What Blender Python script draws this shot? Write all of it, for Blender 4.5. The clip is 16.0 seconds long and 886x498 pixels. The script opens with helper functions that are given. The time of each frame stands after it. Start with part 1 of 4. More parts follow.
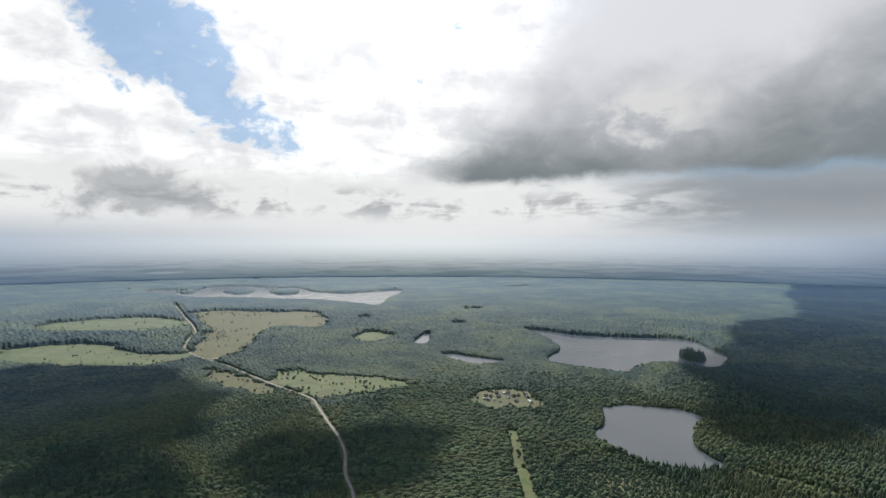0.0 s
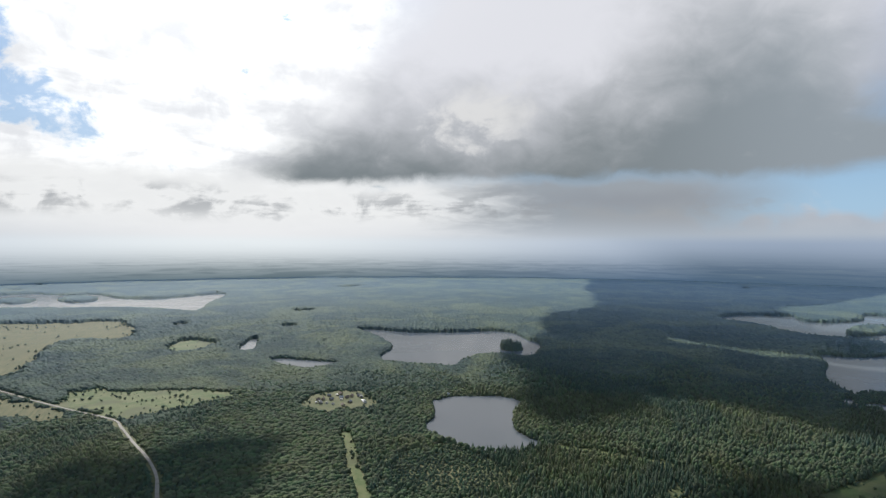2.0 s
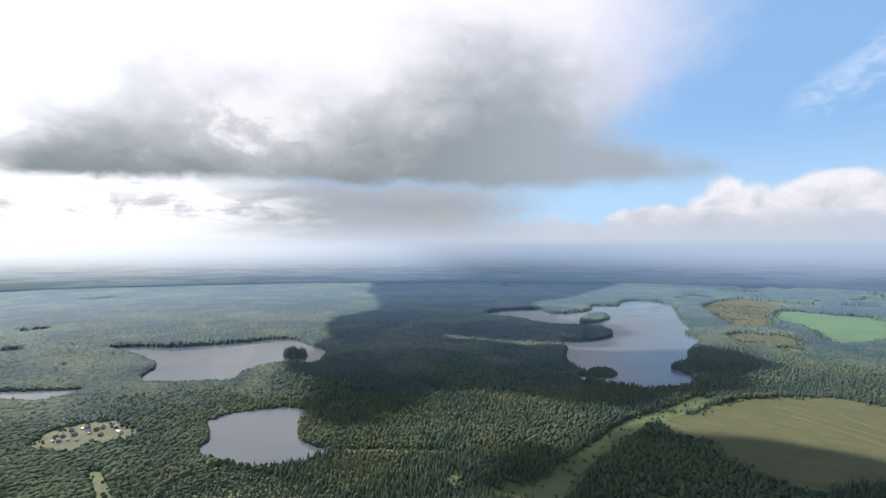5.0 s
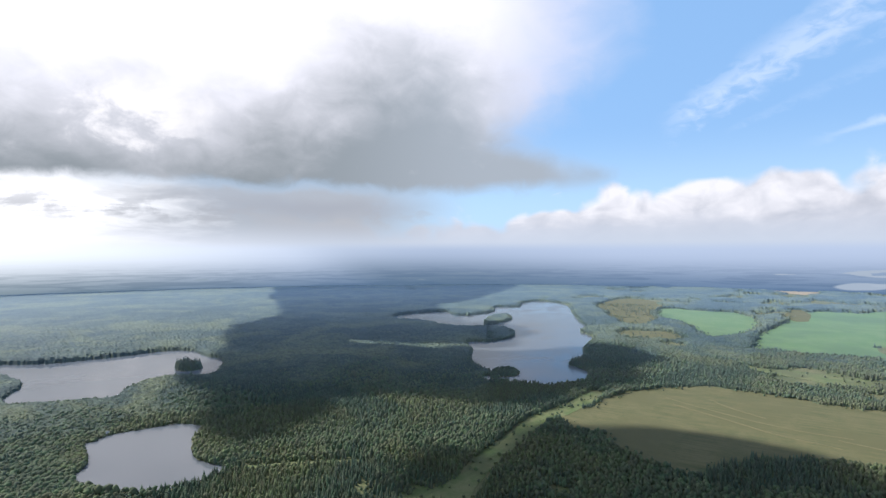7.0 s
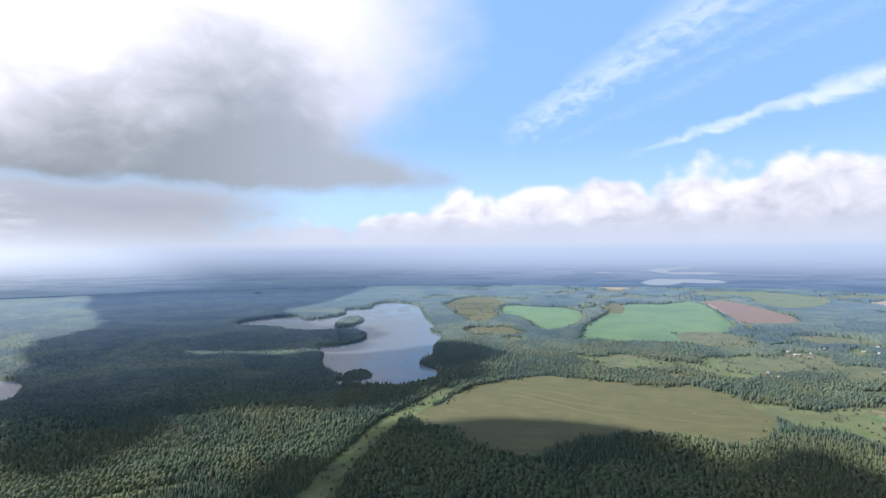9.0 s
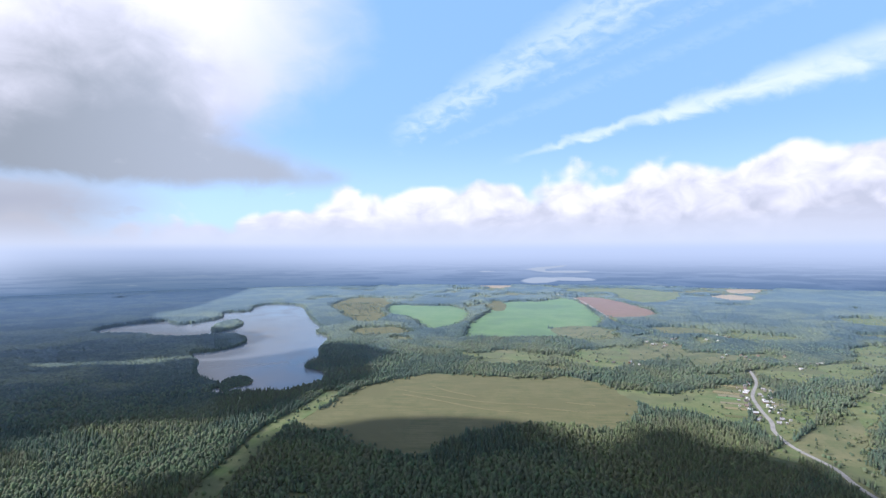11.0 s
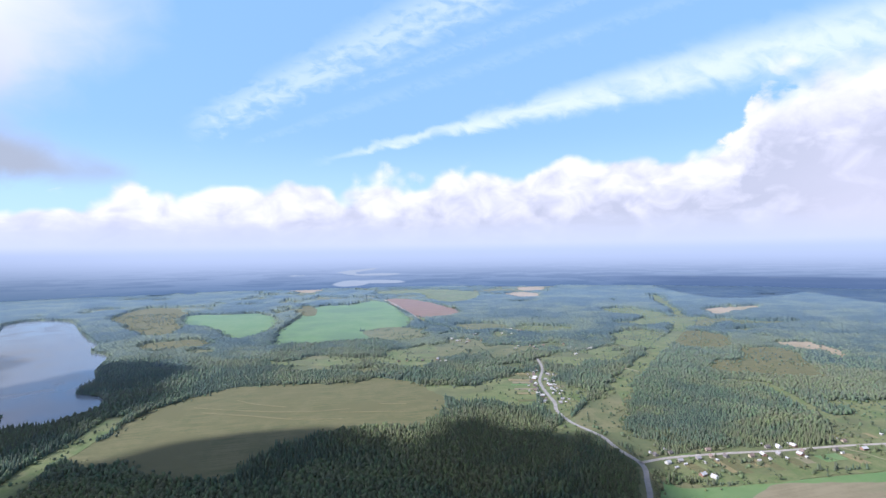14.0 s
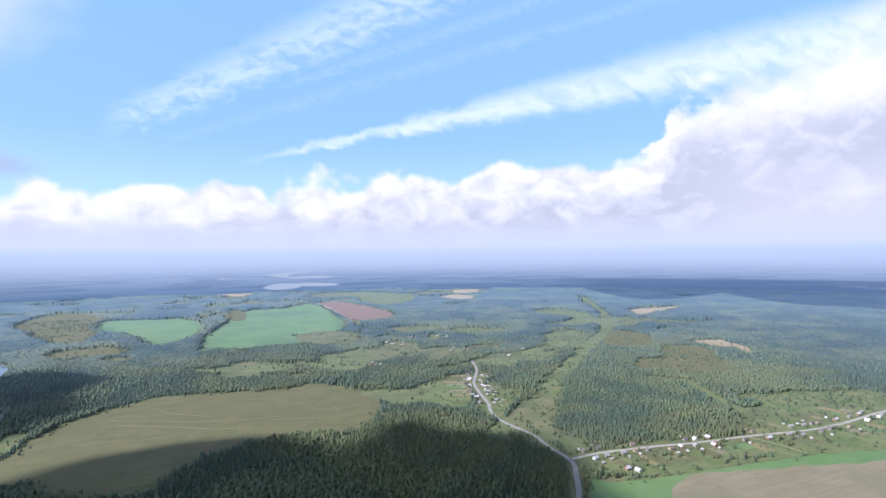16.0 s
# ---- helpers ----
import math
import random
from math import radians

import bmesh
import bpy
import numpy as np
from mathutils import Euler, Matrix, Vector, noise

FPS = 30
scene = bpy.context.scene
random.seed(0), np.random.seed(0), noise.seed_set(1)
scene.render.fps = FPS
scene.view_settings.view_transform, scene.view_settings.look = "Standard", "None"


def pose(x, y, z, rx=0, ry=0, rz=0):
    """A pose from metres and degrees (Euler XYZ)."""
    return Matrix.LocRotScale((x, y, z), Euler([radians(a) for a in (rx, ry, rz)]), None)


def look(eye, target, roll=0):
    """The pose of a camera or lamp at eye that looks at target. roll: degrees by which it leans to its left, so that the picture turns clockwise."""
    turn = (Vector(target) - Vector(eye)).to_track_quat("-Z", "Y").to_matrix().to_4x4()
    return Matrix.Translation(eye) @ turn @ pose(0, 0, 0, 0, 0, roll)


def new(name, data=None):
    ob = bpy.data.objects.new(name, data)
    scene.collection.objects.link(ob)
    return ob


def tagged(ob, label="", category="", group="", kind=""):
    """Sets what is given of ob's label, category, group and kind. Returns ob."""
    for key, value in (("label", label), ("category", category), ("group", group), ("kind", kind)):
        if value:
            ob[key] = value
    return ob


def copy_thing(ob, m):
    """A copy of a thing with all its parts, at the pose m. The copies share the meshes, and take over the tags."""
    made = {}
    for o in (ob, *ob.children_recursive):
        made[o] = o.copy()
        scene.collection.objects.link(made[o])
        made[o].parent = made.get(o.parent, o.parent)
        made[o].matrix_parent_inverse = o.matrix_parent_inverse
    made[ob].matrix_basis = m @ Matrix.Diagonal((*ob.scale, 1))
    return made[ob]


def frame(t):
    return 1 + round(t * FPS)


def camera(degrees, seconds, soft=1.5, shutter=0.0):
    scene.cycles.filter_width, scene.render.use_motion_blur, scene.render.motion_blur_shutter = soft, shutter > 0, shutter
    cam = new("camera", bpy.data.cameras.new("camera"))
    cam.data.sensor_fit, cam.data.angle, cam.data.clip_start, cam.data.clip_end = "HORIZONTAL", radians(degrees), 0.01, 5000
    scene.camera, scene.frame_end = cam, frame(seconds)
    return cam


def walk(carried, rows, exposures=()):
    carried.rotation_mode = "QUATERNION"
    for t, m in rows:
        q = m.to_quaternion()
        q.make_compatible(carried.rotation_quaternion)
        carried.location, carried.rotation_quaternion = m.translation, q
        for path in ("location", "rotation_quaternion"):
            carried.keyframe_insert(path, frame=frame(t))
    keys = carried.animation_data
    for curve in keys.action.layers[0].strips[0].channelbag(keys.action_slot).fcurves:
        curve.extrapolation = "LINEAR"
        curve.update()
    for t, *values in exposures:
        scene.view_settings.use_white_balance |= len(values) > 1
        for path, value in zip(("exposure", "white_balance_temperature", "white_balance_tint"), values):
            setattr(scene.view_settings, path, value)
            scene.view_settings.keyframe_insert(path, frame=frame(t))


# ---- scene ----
# ---- camera: hovers about 300 m up and turns to its right ----
cam = camera(79.18, 16.0, soft=1.5)
ROWS = [
    (0.0, 0.00, 0.00, 300.00, 0.00, -0.65, -0.19),
    (0.5, -0.00, 0.85, 299.59, -4.86, -0.67, -0.22),
    (1.0, -0.04, 1.71, 299.19, -10.70, -0.66, -0.24),
    (1.5, -0.09, 2.59, 298.81, -14.40, -0.62, -0.25),
    (2.0, -0.14, 3.51, 298.46, -17.77, -0.56, -0.22),
    (2.5, -0.17, 4.46, 298.19, -22.00, -0.47, -0.26),
    (3.0, -0.19, 5.42, 298.03, -26.75, -0.37, -0.21),
    (3.5, -0.21, 6.37, 298.00, -30.51, -0.31, -0.16),
    (4.0, -0.23, 7.27, 298.14, -34.88, -0.24, -0.09),
    (6.5, -0.20, 11.54, 299.58, -47.02, 0.19, 0.03),
    (7.0, -0.04, 12.40, 299.88, -50.64, 0.26, 0.14),
    (7.5, 0.20, 13.26, 300.18, -54.54, 0.33, 0.21),
    (8.0, 0.42, 14.08, 300.45, -58.78, 0.36, 0.31),
    (8.5, 0.61, 14.83, 300.69, -62.90, 0.39, 0.41),
    (9.0, 0.75, 15.47, 300.89, -66.48, 0.36, 0.40),
    (11.5, 1.44, 18.27, 301.71, -81.57, 0.26, 0.42),
    (12.0, 1.62, 18.74, 301.88, -84.85, 0.30, 0.54),
    (12.5, 1.83, 19.13, 302.05, -88.38, 0.35, 0.57),
    (13.0, 2.08, 19.46, 302.21, -92.06, 0.37, 0.67),
    (13.5, 2.34, 19.76, 302.37, -95.31, 0.40, 0.73),
    (14.0, 2.60, 19.97, 302.52, -98.53, 0.39, 0.80),
    (14.5, 2.86, 20.13, 302.65, -100.79, 0.39, 0.90),
    (15.0, 3.14, 20.25, 302.77, -102.70, 0.41, 0.91),
    (15.5, 3.42, 20.36, 302.88, -104.28, 0.46, 0.76),
    (16.0, 3.67, 20.44, 302.99, -105.42, 0.59, 0.58),
]
EXPOSURES = [(0.0, -0.35, 6400, 10), (2.0, -0.3, 6350, 10), (4.0, 0.0, 6300, 12), (6.5, 0.2, 6250, 14), (9.0, 0.33, 6080, 17), (12.0, 0.40, 5850, 21), (16.0, 0.40, 5780, 22)]
walk(cam, [(t, pose(x, y, z, 90 + pitch, roll, yaw)) for t, x, y, z, yaw, pitch, roll in ROWS], EXPOSURES)

# ---- small node language ----
class Net:
    """Adds nodes to one tree; numbers and sockets mix freely."""
    def __init__(self, tree):
        self.tree = tree

    def node(self, kind):
        return self.tree.nodes.new(kind)

    def plug(self, value, socket):
        if isinstance(value, Val):
            self.tree.links.new(value.out, socket)
        else:
            socket.default_value = value

    def math(self, op, *args, clamp=False):
        n = self.node("ShaderNodeMath")
        n.operation, n.use_clamp = op, clamp
        for k, a in enumerate(args):
            self.plug(a, n.inputs[k])
        return Val(self, n.outputs[0])

    def step(self, x, lo, hi, a=0.0, b=1.0):
        """Smooth ramp of x from a at lo to b at hi (lo < hi)."""
        n = self.node("ShaderNodeMapRange")
        n.interpolation_type = "SMOOTHSTEP"
        for k, v in enumerate((x, lo, hi, a, b)):
            self.plug(v, n.inputs[k])
        return Val(self, n.outputs[0])

    def bell(self, x, mid, half):
        """1 at mid, 0 beyond half to both sides."""
        return self.step(self.math("ABSOLUTE", x - mid), 0.0, half, 1.0, 0.0)

    def noise(self, vec, scale, detail=4.0, rough=0.55, warp=0.0):
        n = self.node("ShaderNodeTexNoise")
        self.plug(vec, n.inputs["Vector"])
        for key, v in (("Scale", scale), ("Detail", detail), ("Roughness", rough), ("Distortion", warp)):
            n.inputs[key].default_value = v
        return Val(self, n.outputs[0])

    def xyz(self, x, y, z):
        n = self.node("ShaderNodeCombineXYZ")
        for k, v in enumerate((x, y, z)):
            self.plug(v, n.inputs[k])
        return Val(self, n.outputs[0])

    def split(self, vec):
        n = self.node("ShaderNodeSeparateXYZ")
        self.plug(vec, n.inputs[0])
        return [Val(self, o) for o in n.outputs]

    def mix(self, fac, a, b):
        n = self.node("ShaderNodeMix")
        n.data_type = "RGBA"
        n.clamp_factor = True
        self.plug(fac, n.inputs[0])
        for v, s in ((a, n.inputs[6]), (b, n.inputs[7])):
            self.plug(v if isinstance(v, Val) else (*v, 1.0), s)
        return Val(self, n.outputs[2])

    def curve(self, x, lo, hi, stops):
        """Height over x from (place, value) pairs; values 0 to 1."""
        n = self.node("ShaderNodeValToRGB")
        self.plug((x - lo) * (1.0 / (hi - lo)), n.inputs[0])
        ramp = n.color_ramp
        ramp.interpolation = "EASE"
        while len(ramp.elements) < len(stops):
            ramp.elements.new(0.5)
        for e, (p, v) in zip(ramp.elements, stops):
            e.position, e.color = (p - lo) / (hi - lo), (v, v, v, 1)
        return Val(self, n.outputs[0])


class Val:
    def __init__(self, net, out):
        self.net, self.out = net, out

    def __add__(self, o): return self.net.math("ADD", self, o)
    def __radd__(self, o): return self.net.math("ADD", self, o)
    def __sub__(self, o): return self.net.math("SUBTRACT", self, o)
    def __rsub__(self, o): return self.net.math("SUBTRACT", o, self)
    def __mul__(self, o): return self.net.math("MULTIPLY", self, o)
    def __rmul__(self, o): return self.net.math("MULTIPLY", self, o)
    def __truediv__(self, o): return self.net.math("DIVIDE", self, o)


# ---- sky, clouds and distant haze ----
SUN_AZ, SUN_EL = -8.0, 36.0          # degrees clockwise from +y, and up
DEG = 180.0 / math.pi


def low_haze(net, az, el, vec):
    """Painted colour of the hazy far land, its cloud shade and the air just above it."""
    # woods, open land and cloud shade painted on the far plain, in kilometres
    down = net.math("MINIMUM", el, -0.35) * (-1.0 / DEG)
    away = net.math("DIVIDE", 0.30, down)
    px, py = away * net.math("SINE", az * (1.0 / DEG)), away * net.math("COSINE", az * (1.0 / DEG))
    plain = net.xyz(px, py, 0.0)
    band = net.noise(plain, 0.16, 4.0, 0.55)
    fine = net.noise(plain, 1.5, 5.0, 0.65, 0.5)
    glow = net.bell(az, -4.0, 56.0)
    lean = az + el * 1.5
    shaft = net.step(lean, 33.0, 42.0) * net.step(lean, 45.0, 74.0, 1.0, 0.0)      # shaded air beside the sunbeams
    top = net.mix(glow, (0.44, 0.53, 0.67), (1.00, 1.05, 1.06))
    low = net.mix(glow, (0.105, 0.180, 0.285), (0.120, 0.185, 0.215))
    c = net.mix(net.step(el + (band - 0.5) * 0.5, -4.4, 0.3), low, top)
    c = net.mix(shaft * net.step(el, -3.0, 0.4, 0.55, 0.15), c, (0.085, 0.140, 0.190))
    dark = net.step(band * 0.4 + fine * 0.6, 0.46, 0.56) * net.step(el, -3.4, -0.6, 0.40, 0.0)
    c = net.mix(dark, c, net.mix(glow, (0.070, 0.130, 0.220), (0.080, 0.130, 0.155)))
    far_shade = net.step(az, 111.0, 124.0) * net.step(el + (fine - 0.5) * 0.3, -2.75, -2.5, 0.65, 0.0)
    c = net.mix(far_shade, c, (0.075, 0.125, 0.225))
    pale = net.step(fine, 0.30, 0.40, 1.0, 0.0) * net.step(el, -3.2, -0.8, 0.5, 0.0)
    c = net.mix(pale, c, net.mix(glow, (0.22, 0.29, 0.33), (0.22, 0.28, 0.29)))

    # sheets of pale water painted on the far plain
    for a0, e0, wide, high, lean in ((88.5, -3.14, 2.1, 0.34, 0.03), (91.6, -3.0, 2.8, 0.20, -0.02), (91.2, -2.22, 2.8, 0.13, 0.0), (89.4, -1.78, 2.3, 0.13, 0.10), (88.6, -2.02, 0.8, 0.22, 0.0), (-27.5, -3.0, 1.8, 0.10, 0.0), (83.0, -2.2, 1.0, 0.07, 0.0)):
        u, w = (az - a0) * (1.0 / wide), (el - e0 - (az - a0) * lean + (fine - 0.5) * 0.30) * (1.0 / high)
        c = net.mix(net.step(u * u + w * w, 0.6, 1.0, 0.9, 0.0), c, (0.36, 0.43, 0.50))
    return c


world = bpy.data.worlds.new("sky")
scene.world = world
world.use_nodes = True
world.node_tree.nodes.clear()
S = Net(world.node_tree)
coord = Val(S, S.node("ShaderNodeTexCoord").outputs["Generated"])
dx, dy, dz = S.split(coord)
az = S.math("ARCTAN2", dx, dy) * DEG
el = S.math("ARCSINE", S.math("MAXIMUM", -1.0, S.math("MINIMUM", 1.0, dz))) * DEG
# noise fields: flattened towards the horizon as layers of cloud are
flat = S.xyz(dx / (dz + 0.16), dy / (dz + 0.16), dz * 2.0)
round_ = S.xyz(dx, dy, dz * 1.5)
n_big = S.noise(round_, 5.0, 7.0, 0.58, 0.3) - 0.5
n_mid = S.noise(round_, 13.0, 7.0, 0.6, 0.5) - 0.5
n_puff = S.noise(S.xyz(dx, dy, dz * 1.2), 22.0, 6.0, 0.55) - 0.5
n_flat = S.noise(flat, 2.2, 7.0, 0.58, 0.4) - 0.5
a2 = az + n_big * 26.0

sky = S.node("ShaderNodeTexSky")
sky.sky_type, sky.sun_disc = "NISHITA", False
sky.sun_elevation, sky.sun_rotation = radians(SUN_EL), radians(SUN_AZ)
sky.air_density, sky.dust_density, sky.ozone_density = 1.0, 0.6, 1.5
tint = S.node("ShaderNodeMix")
tint.data_type, tint.blend_type = "RGBA", "MULTIPLY"
tint.inputs[0].default_value = 1.0
S.tree.links.new(sky.outputs[0], tint.inputs[6])
tint.inputs[7].default_value = (0.10, 0.10, 0.10, 1.0)
blue = S.mix(0.7, Val(S, tint.outputs[2]), (0.30, 0.555, 0.90))
blue = S.mix(S.step(el, 2.0, 13.0, 0.75, 0.0), blue, (0.50, 0.72, 0.90))
c = blue

# thin high streaks, straight lines on the layer plane around azimuth 97
A0 = radians(97.0)
fx, fy = math.sin(A0), math.cos(A0)
fore = S.math("MAXIMUM", dx * fx + dy * fy, 0.05)
gx = (dx * fy - dy * fx) / fore
gy = dz / fore


def streak(x0, y0, x1, y1, w0, w1, grain, jag=0.9):
    """A streak of high cloud from one point of the layer plane to another, widening."""
    ln = math.hypot(x1 - x0, y1 - y0)
    ux, uy = (x1 - x0) / ln, (y1 - y0) / ln
    along = ((gx - x0) * ux + (gy - y0) * uy) * (1.0 / ln)
    across = (gy - y0) * ux - (gx - x0) * uy
    rip = S.noise(S.xyz(along * (ln * grain), across * grain * 1.6 + along * 9.0, 1.7), 1.0, 5.0, 0.55, 0.5) - 0.5
    wid = S.step(along, 0.0, 1.0, w0, w1)
    prof = S.step(S.math("ABSOLUTE", across + rip * (w1 * jag)) / wid, 0.1, 1.0, 1.0, 0.0)
    return prof * S.step(along, -0.02, 0.14) * S.step(rip, -0.25, 0.15, 1.0 - jag, 1.0)


c = S.mix(streak(-0.45, 0.225, 0.05, 0.47, 0.040, 0.070, 30.0, 0.85) * 0.38, c, (0.86, 0.92, 1.0))
c = S.mix(streak(-0.34, 0.205, -0.08, 0.29, 0.010, 0.02, 50.0) * 0.08, c, (0.82, 0.90, 1.0))
c = S.mix(streak(-0.16, 0.30, 0.06, 0.385, 0.010, 0.02, 70.0, 0.95) * 0.10, c, (0.84, 0.91, 1.0))
c = S.mix(streak(-0.21, 0.168, 0.95, 0.447, 0.010, 0.085, 18.0, 0.5) * 0.56, c, (0.93, 0.96, 1.0))
wisp = S.step(n_flat + n_mid * 0.5, 0.10, 0.42) * S.step(az, 95.0, 125.0) * S.step(el, 13.0, 19.0)
c = S.mix(wisp * 0.6, c, (0.85, 0.91, 1.0))

# the white, sunlit cloud round the sun, with its ragged blue gap
hole = S.bell(az + el * 0.85, -10.5, 9.0) * S.step(el, 7.5, 11.0) * S.step(az, -13.5, -9.5, 1.0, 0.0)
hole = S.math("MAXIMUM", hole, S.bell(az + el * 0.35, -24.0, 8.0) * S.step(el, 12.0, 17.0))
hole = S.step(hole + n_mid * 2.6 + n_puff * 1.6, 0.42, 0.85)
bright = S.step(a2, 8.0, 30.0, 1.0, 0.0) * S.step(az, -75.0, -52.0) * (1.0 - hole * 0.85)
lit = S.mix(S.step(n_flat + n_mid * 0.8 + n_puff * 0.3, -0.22, 0.2), (0.95, 0.96, 0.98), (1.42, 1.42, 1.40))
c = S.mix(bright, c, lit)
# out of view to both sides the sky is greyed to dim its light
behind = S.math("MAXIMUM", S.step(az, 140.0, 160.0), S.step(az, -75.0, -52.0, 1.0, 0.0))
c = S.mix(behind * S.step(n_flat, -0.25, 0.1) * 0.95, c, (0.34, 0.36, 0.40))

# row of cumulus over the horizon, flat-based and knobbly on top
def cells(vec, scale):
    n = S.node("ShaderNodeTexVoronoi")
    n.feature, n.inputs["Smoothness"].default_value = "SMOOTH_F1", 0.35
    S.plug(vec, n.inputs["Vector"])
    n.inputs["Scale"].default_value = scale
    return Val(S, n.outputs["Distance"])


bent = S.xyz(dx + n_mid * 0.03, dy + n_mid * 0.03, dz * 1.1 + n_mid * 0.03)
puff = cells(bent, 9.0) * 0.62 + cells(bent, 22.0) * 0.26 + cells(bent, 50.0) * 0.07 + n_puff * 0.10
rise = S.curve(az + n_mid * 9.0 + n_puff * 6.0, 20.0, 170.0, [(20, .13), (46, .18), (58, .24), (69, .33), (84, .38), (104, .45), (118, .47), (126, .48), (131.5, .74), (136, .84), (146, .88), (165, .5)]) * 22.0
top = rise - el - puff * 7.0 + 2.2
tall = S.step(az + n_mid * 10.0, 126.0, 138.0)
cumulus = S.step(top - n_mid * 4.0 * tall, -0.35 - 0.9 * tall, 1.0 + 3.0 * tall) * S.step(az, 25.0, 42.0)
inner = S.noise(S.xyz(dx, dy, dz * 1.5), 17.0, 5.0, 0.5, 0.4) - 0.5
light = S.step(top - 3.0 * puff, -1.0, 5.5, 0.95, 0.3) + (0.33 - puff) * 1.2 + inner * 2.4
cum = S.mix(light, (0.48, 0.51, 0.56), (0.84, 0.84, 0.85))
cum = S.mix(S.step(el + n_flat * 3.0, 2.2, 4.2, 0.8, 0.0), cum, (0.54, 0.58, 0.64))
cum = S.mix(tall * S.step(el + n_mid * 8.0 + n_big * 6.0, 5.0, 11.0, 0.6, 0.0), cum, (0.60, 0.61, 0.66))
cum = S.mix(tall * S.step(el + n_mid * 8.0, 9.0, 14.0, 0.0, 0.6), cum, (0.95, 0.94, 0.95))
c = S.mix(cumulus, c, cum)

# the large grey cloud: flat dark base, paler and ragged above
n_soft = S.noise(round_, 4.0, 3.0, 0.5, 0.2) - 0.5
base = 6.2 + n_soft * 2.0
lobe = S.bell(el, 7.8, 3.5) * 7.0 + S.step(el, 10.0, 22.0, 0.0, 9.0)
edge = S.step(az + n_mid * 5.0 + n_soft * 12.0 - lobe, 55.0, 64.0, 1.0, 0.0) * S.step(az + n_big * 14.0 - el * 0.9, -14.0, -1.0)
deck = S.step(el + n_mid * 2.4 - base, -0.6, 1.3) * edge * (1.0 - S.step(az + n_mid * 8.0, 55.0, 68.0, 0.0, 0.5) * S.step(el, 9.0, 14.0))
tone = S.step(el - S.bell(az, 50.0, 26.0) * 6.5 + n_soft * 11.0 + n_mid * 6.0 + n_puff * 2.0, 5.0, 20.0)
grey = S.mix(tone, S.mix(S.step(az, 30.0, 58.0), (0.245, 0.28, 0.295), (0.37, 0.42, 0.46)), (0.93, 0.93, 0.97))
spot = S.bell(az + n_mid * 14.0, 22.0, 9.0) * S.bell(el + n_mid * 8.0, 13.5, 5.0)
grey = S.mix(S.step(spot + n_puff * 0.9 + n_mid * 0.8, 0.15, 0.95) * 0.85, grey, (0.92, 0.91, 0.89))
grey = S.mix(S.bell(az, -6.0, 20.0) * S.step(el, 9.0, 19.0), grey, (1.4, 1.4, 1.38))
grey = S.mix(S.step(az, 52.0, 64.0) * S.step(el, 9.0, 15.0) * 0.8, grey, (0.66, 0.68, 0.80))
c = S.mix(deck, c, grey)

# smaller grey banks under it and to the left of the sun
low = S.step(az, 40.0, 55.0, 1.0, 0.0) * S.step(az, -120.0, -60.0)
under = S.mix(S.step(az + n_flat * 20.0, 12.0, 30.0), (1.05, 1.05, 1.03), (0.40, 0.42, 0.44))
c = S.mix(low * S.step(el + n_mid * 2.0, 6.0, 8.5, 0.9, 0.0) * (1.0 - deck), c, under)
bank = S.step(n_flat * 0.7 + n_mid * 0.9 + n_soft * 0.5, -0.05, 0.12) * S.bell(el + n_big * 3.0, 4.0, 2.4) * low
c = S.mix(bank * 0.75, c, (0.42, 0.44, 0.46))
tail = S.bell(az, 37.0, 17.0) * S.bell(el + n_big * 3.0, 4.5, 1.7)
c = S.mix(tail * 0.8, c, (0.36, 0.39, 0.43))
pile = S.bell(az + n_mid * 10.0, -30.0, 9.0) * S.bell(el + n_mid * 4.0, 4.6, 3.6)
c = S.mix(S.step(pile + n_puff * 0.9, 0.15, 0.6) * 0.7, c, (0.44, 0.46, 0.48))

# overhead, out of view, grey cloud undersides are added to hold down the sky's light
c = S.mix(S.step(el + n_soft * 10.0, 27.0, 34.0, 0.0, 0.95), c, S.mix(S.step(n_flat, -0.1, 0.15), (0.16, 0.20, 0.26), (0.23, 0.26, 0.30)))
# haze over the horizon, glow round the sun
c = S.mix(S.step(el, -0.2, 3.4, 1.0, 0.0), c, S.mix(S.bell(az, -2.0, 46.0), (0.53, 0.60, 0.68), (1.02, 1.02, 1.02)))
c = S.mix(S.step(el, 0.0, 1.1, 1.0, 0.0), c, low_haze(S, az, el, coord))
sx, sy, sz = math.sin(radians(SUN_AZ)) * math.cos(radians(SUN_EL)), math.cos(radians(SUN_AZ)) * math.cos(radians(SUN_EL)), math.sin(radians(SUN_EL))
near_sun = S.math("MAXIMUM", dx * sx + dy * sy + dz * sz, 0.0)
glare = S.math("POWER", near_sun, 26.0) * 0.7 * S.step(el, 1.0, 12.0)
bg = S.node("ShaderNodeBackground")
S.plug(c, bg.inputs[0])
S.plug(glare + 1.0, bg.inputs[1])
S.tree.links.new(bg.outputs[0], S.node("ShaderNodeOutputWorld").inputs[0])

sun = new("sun", bpy.data.lights.new("sun", "SUN"))
sun.data.energy, sun.data.angle, sun.data.color = 5.0, radians(0.4), (1.0, 0.95, 0.86)
sun.matrix_world = look((sx * 900, sy * 900, sz * 900), (0, 0, 0))

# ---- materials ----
# strength and roughness of the blue sheen that stands in for haze
HAZE_SHEEN, HAZE_SHEEN_ROUGH = 0.8, 0.2


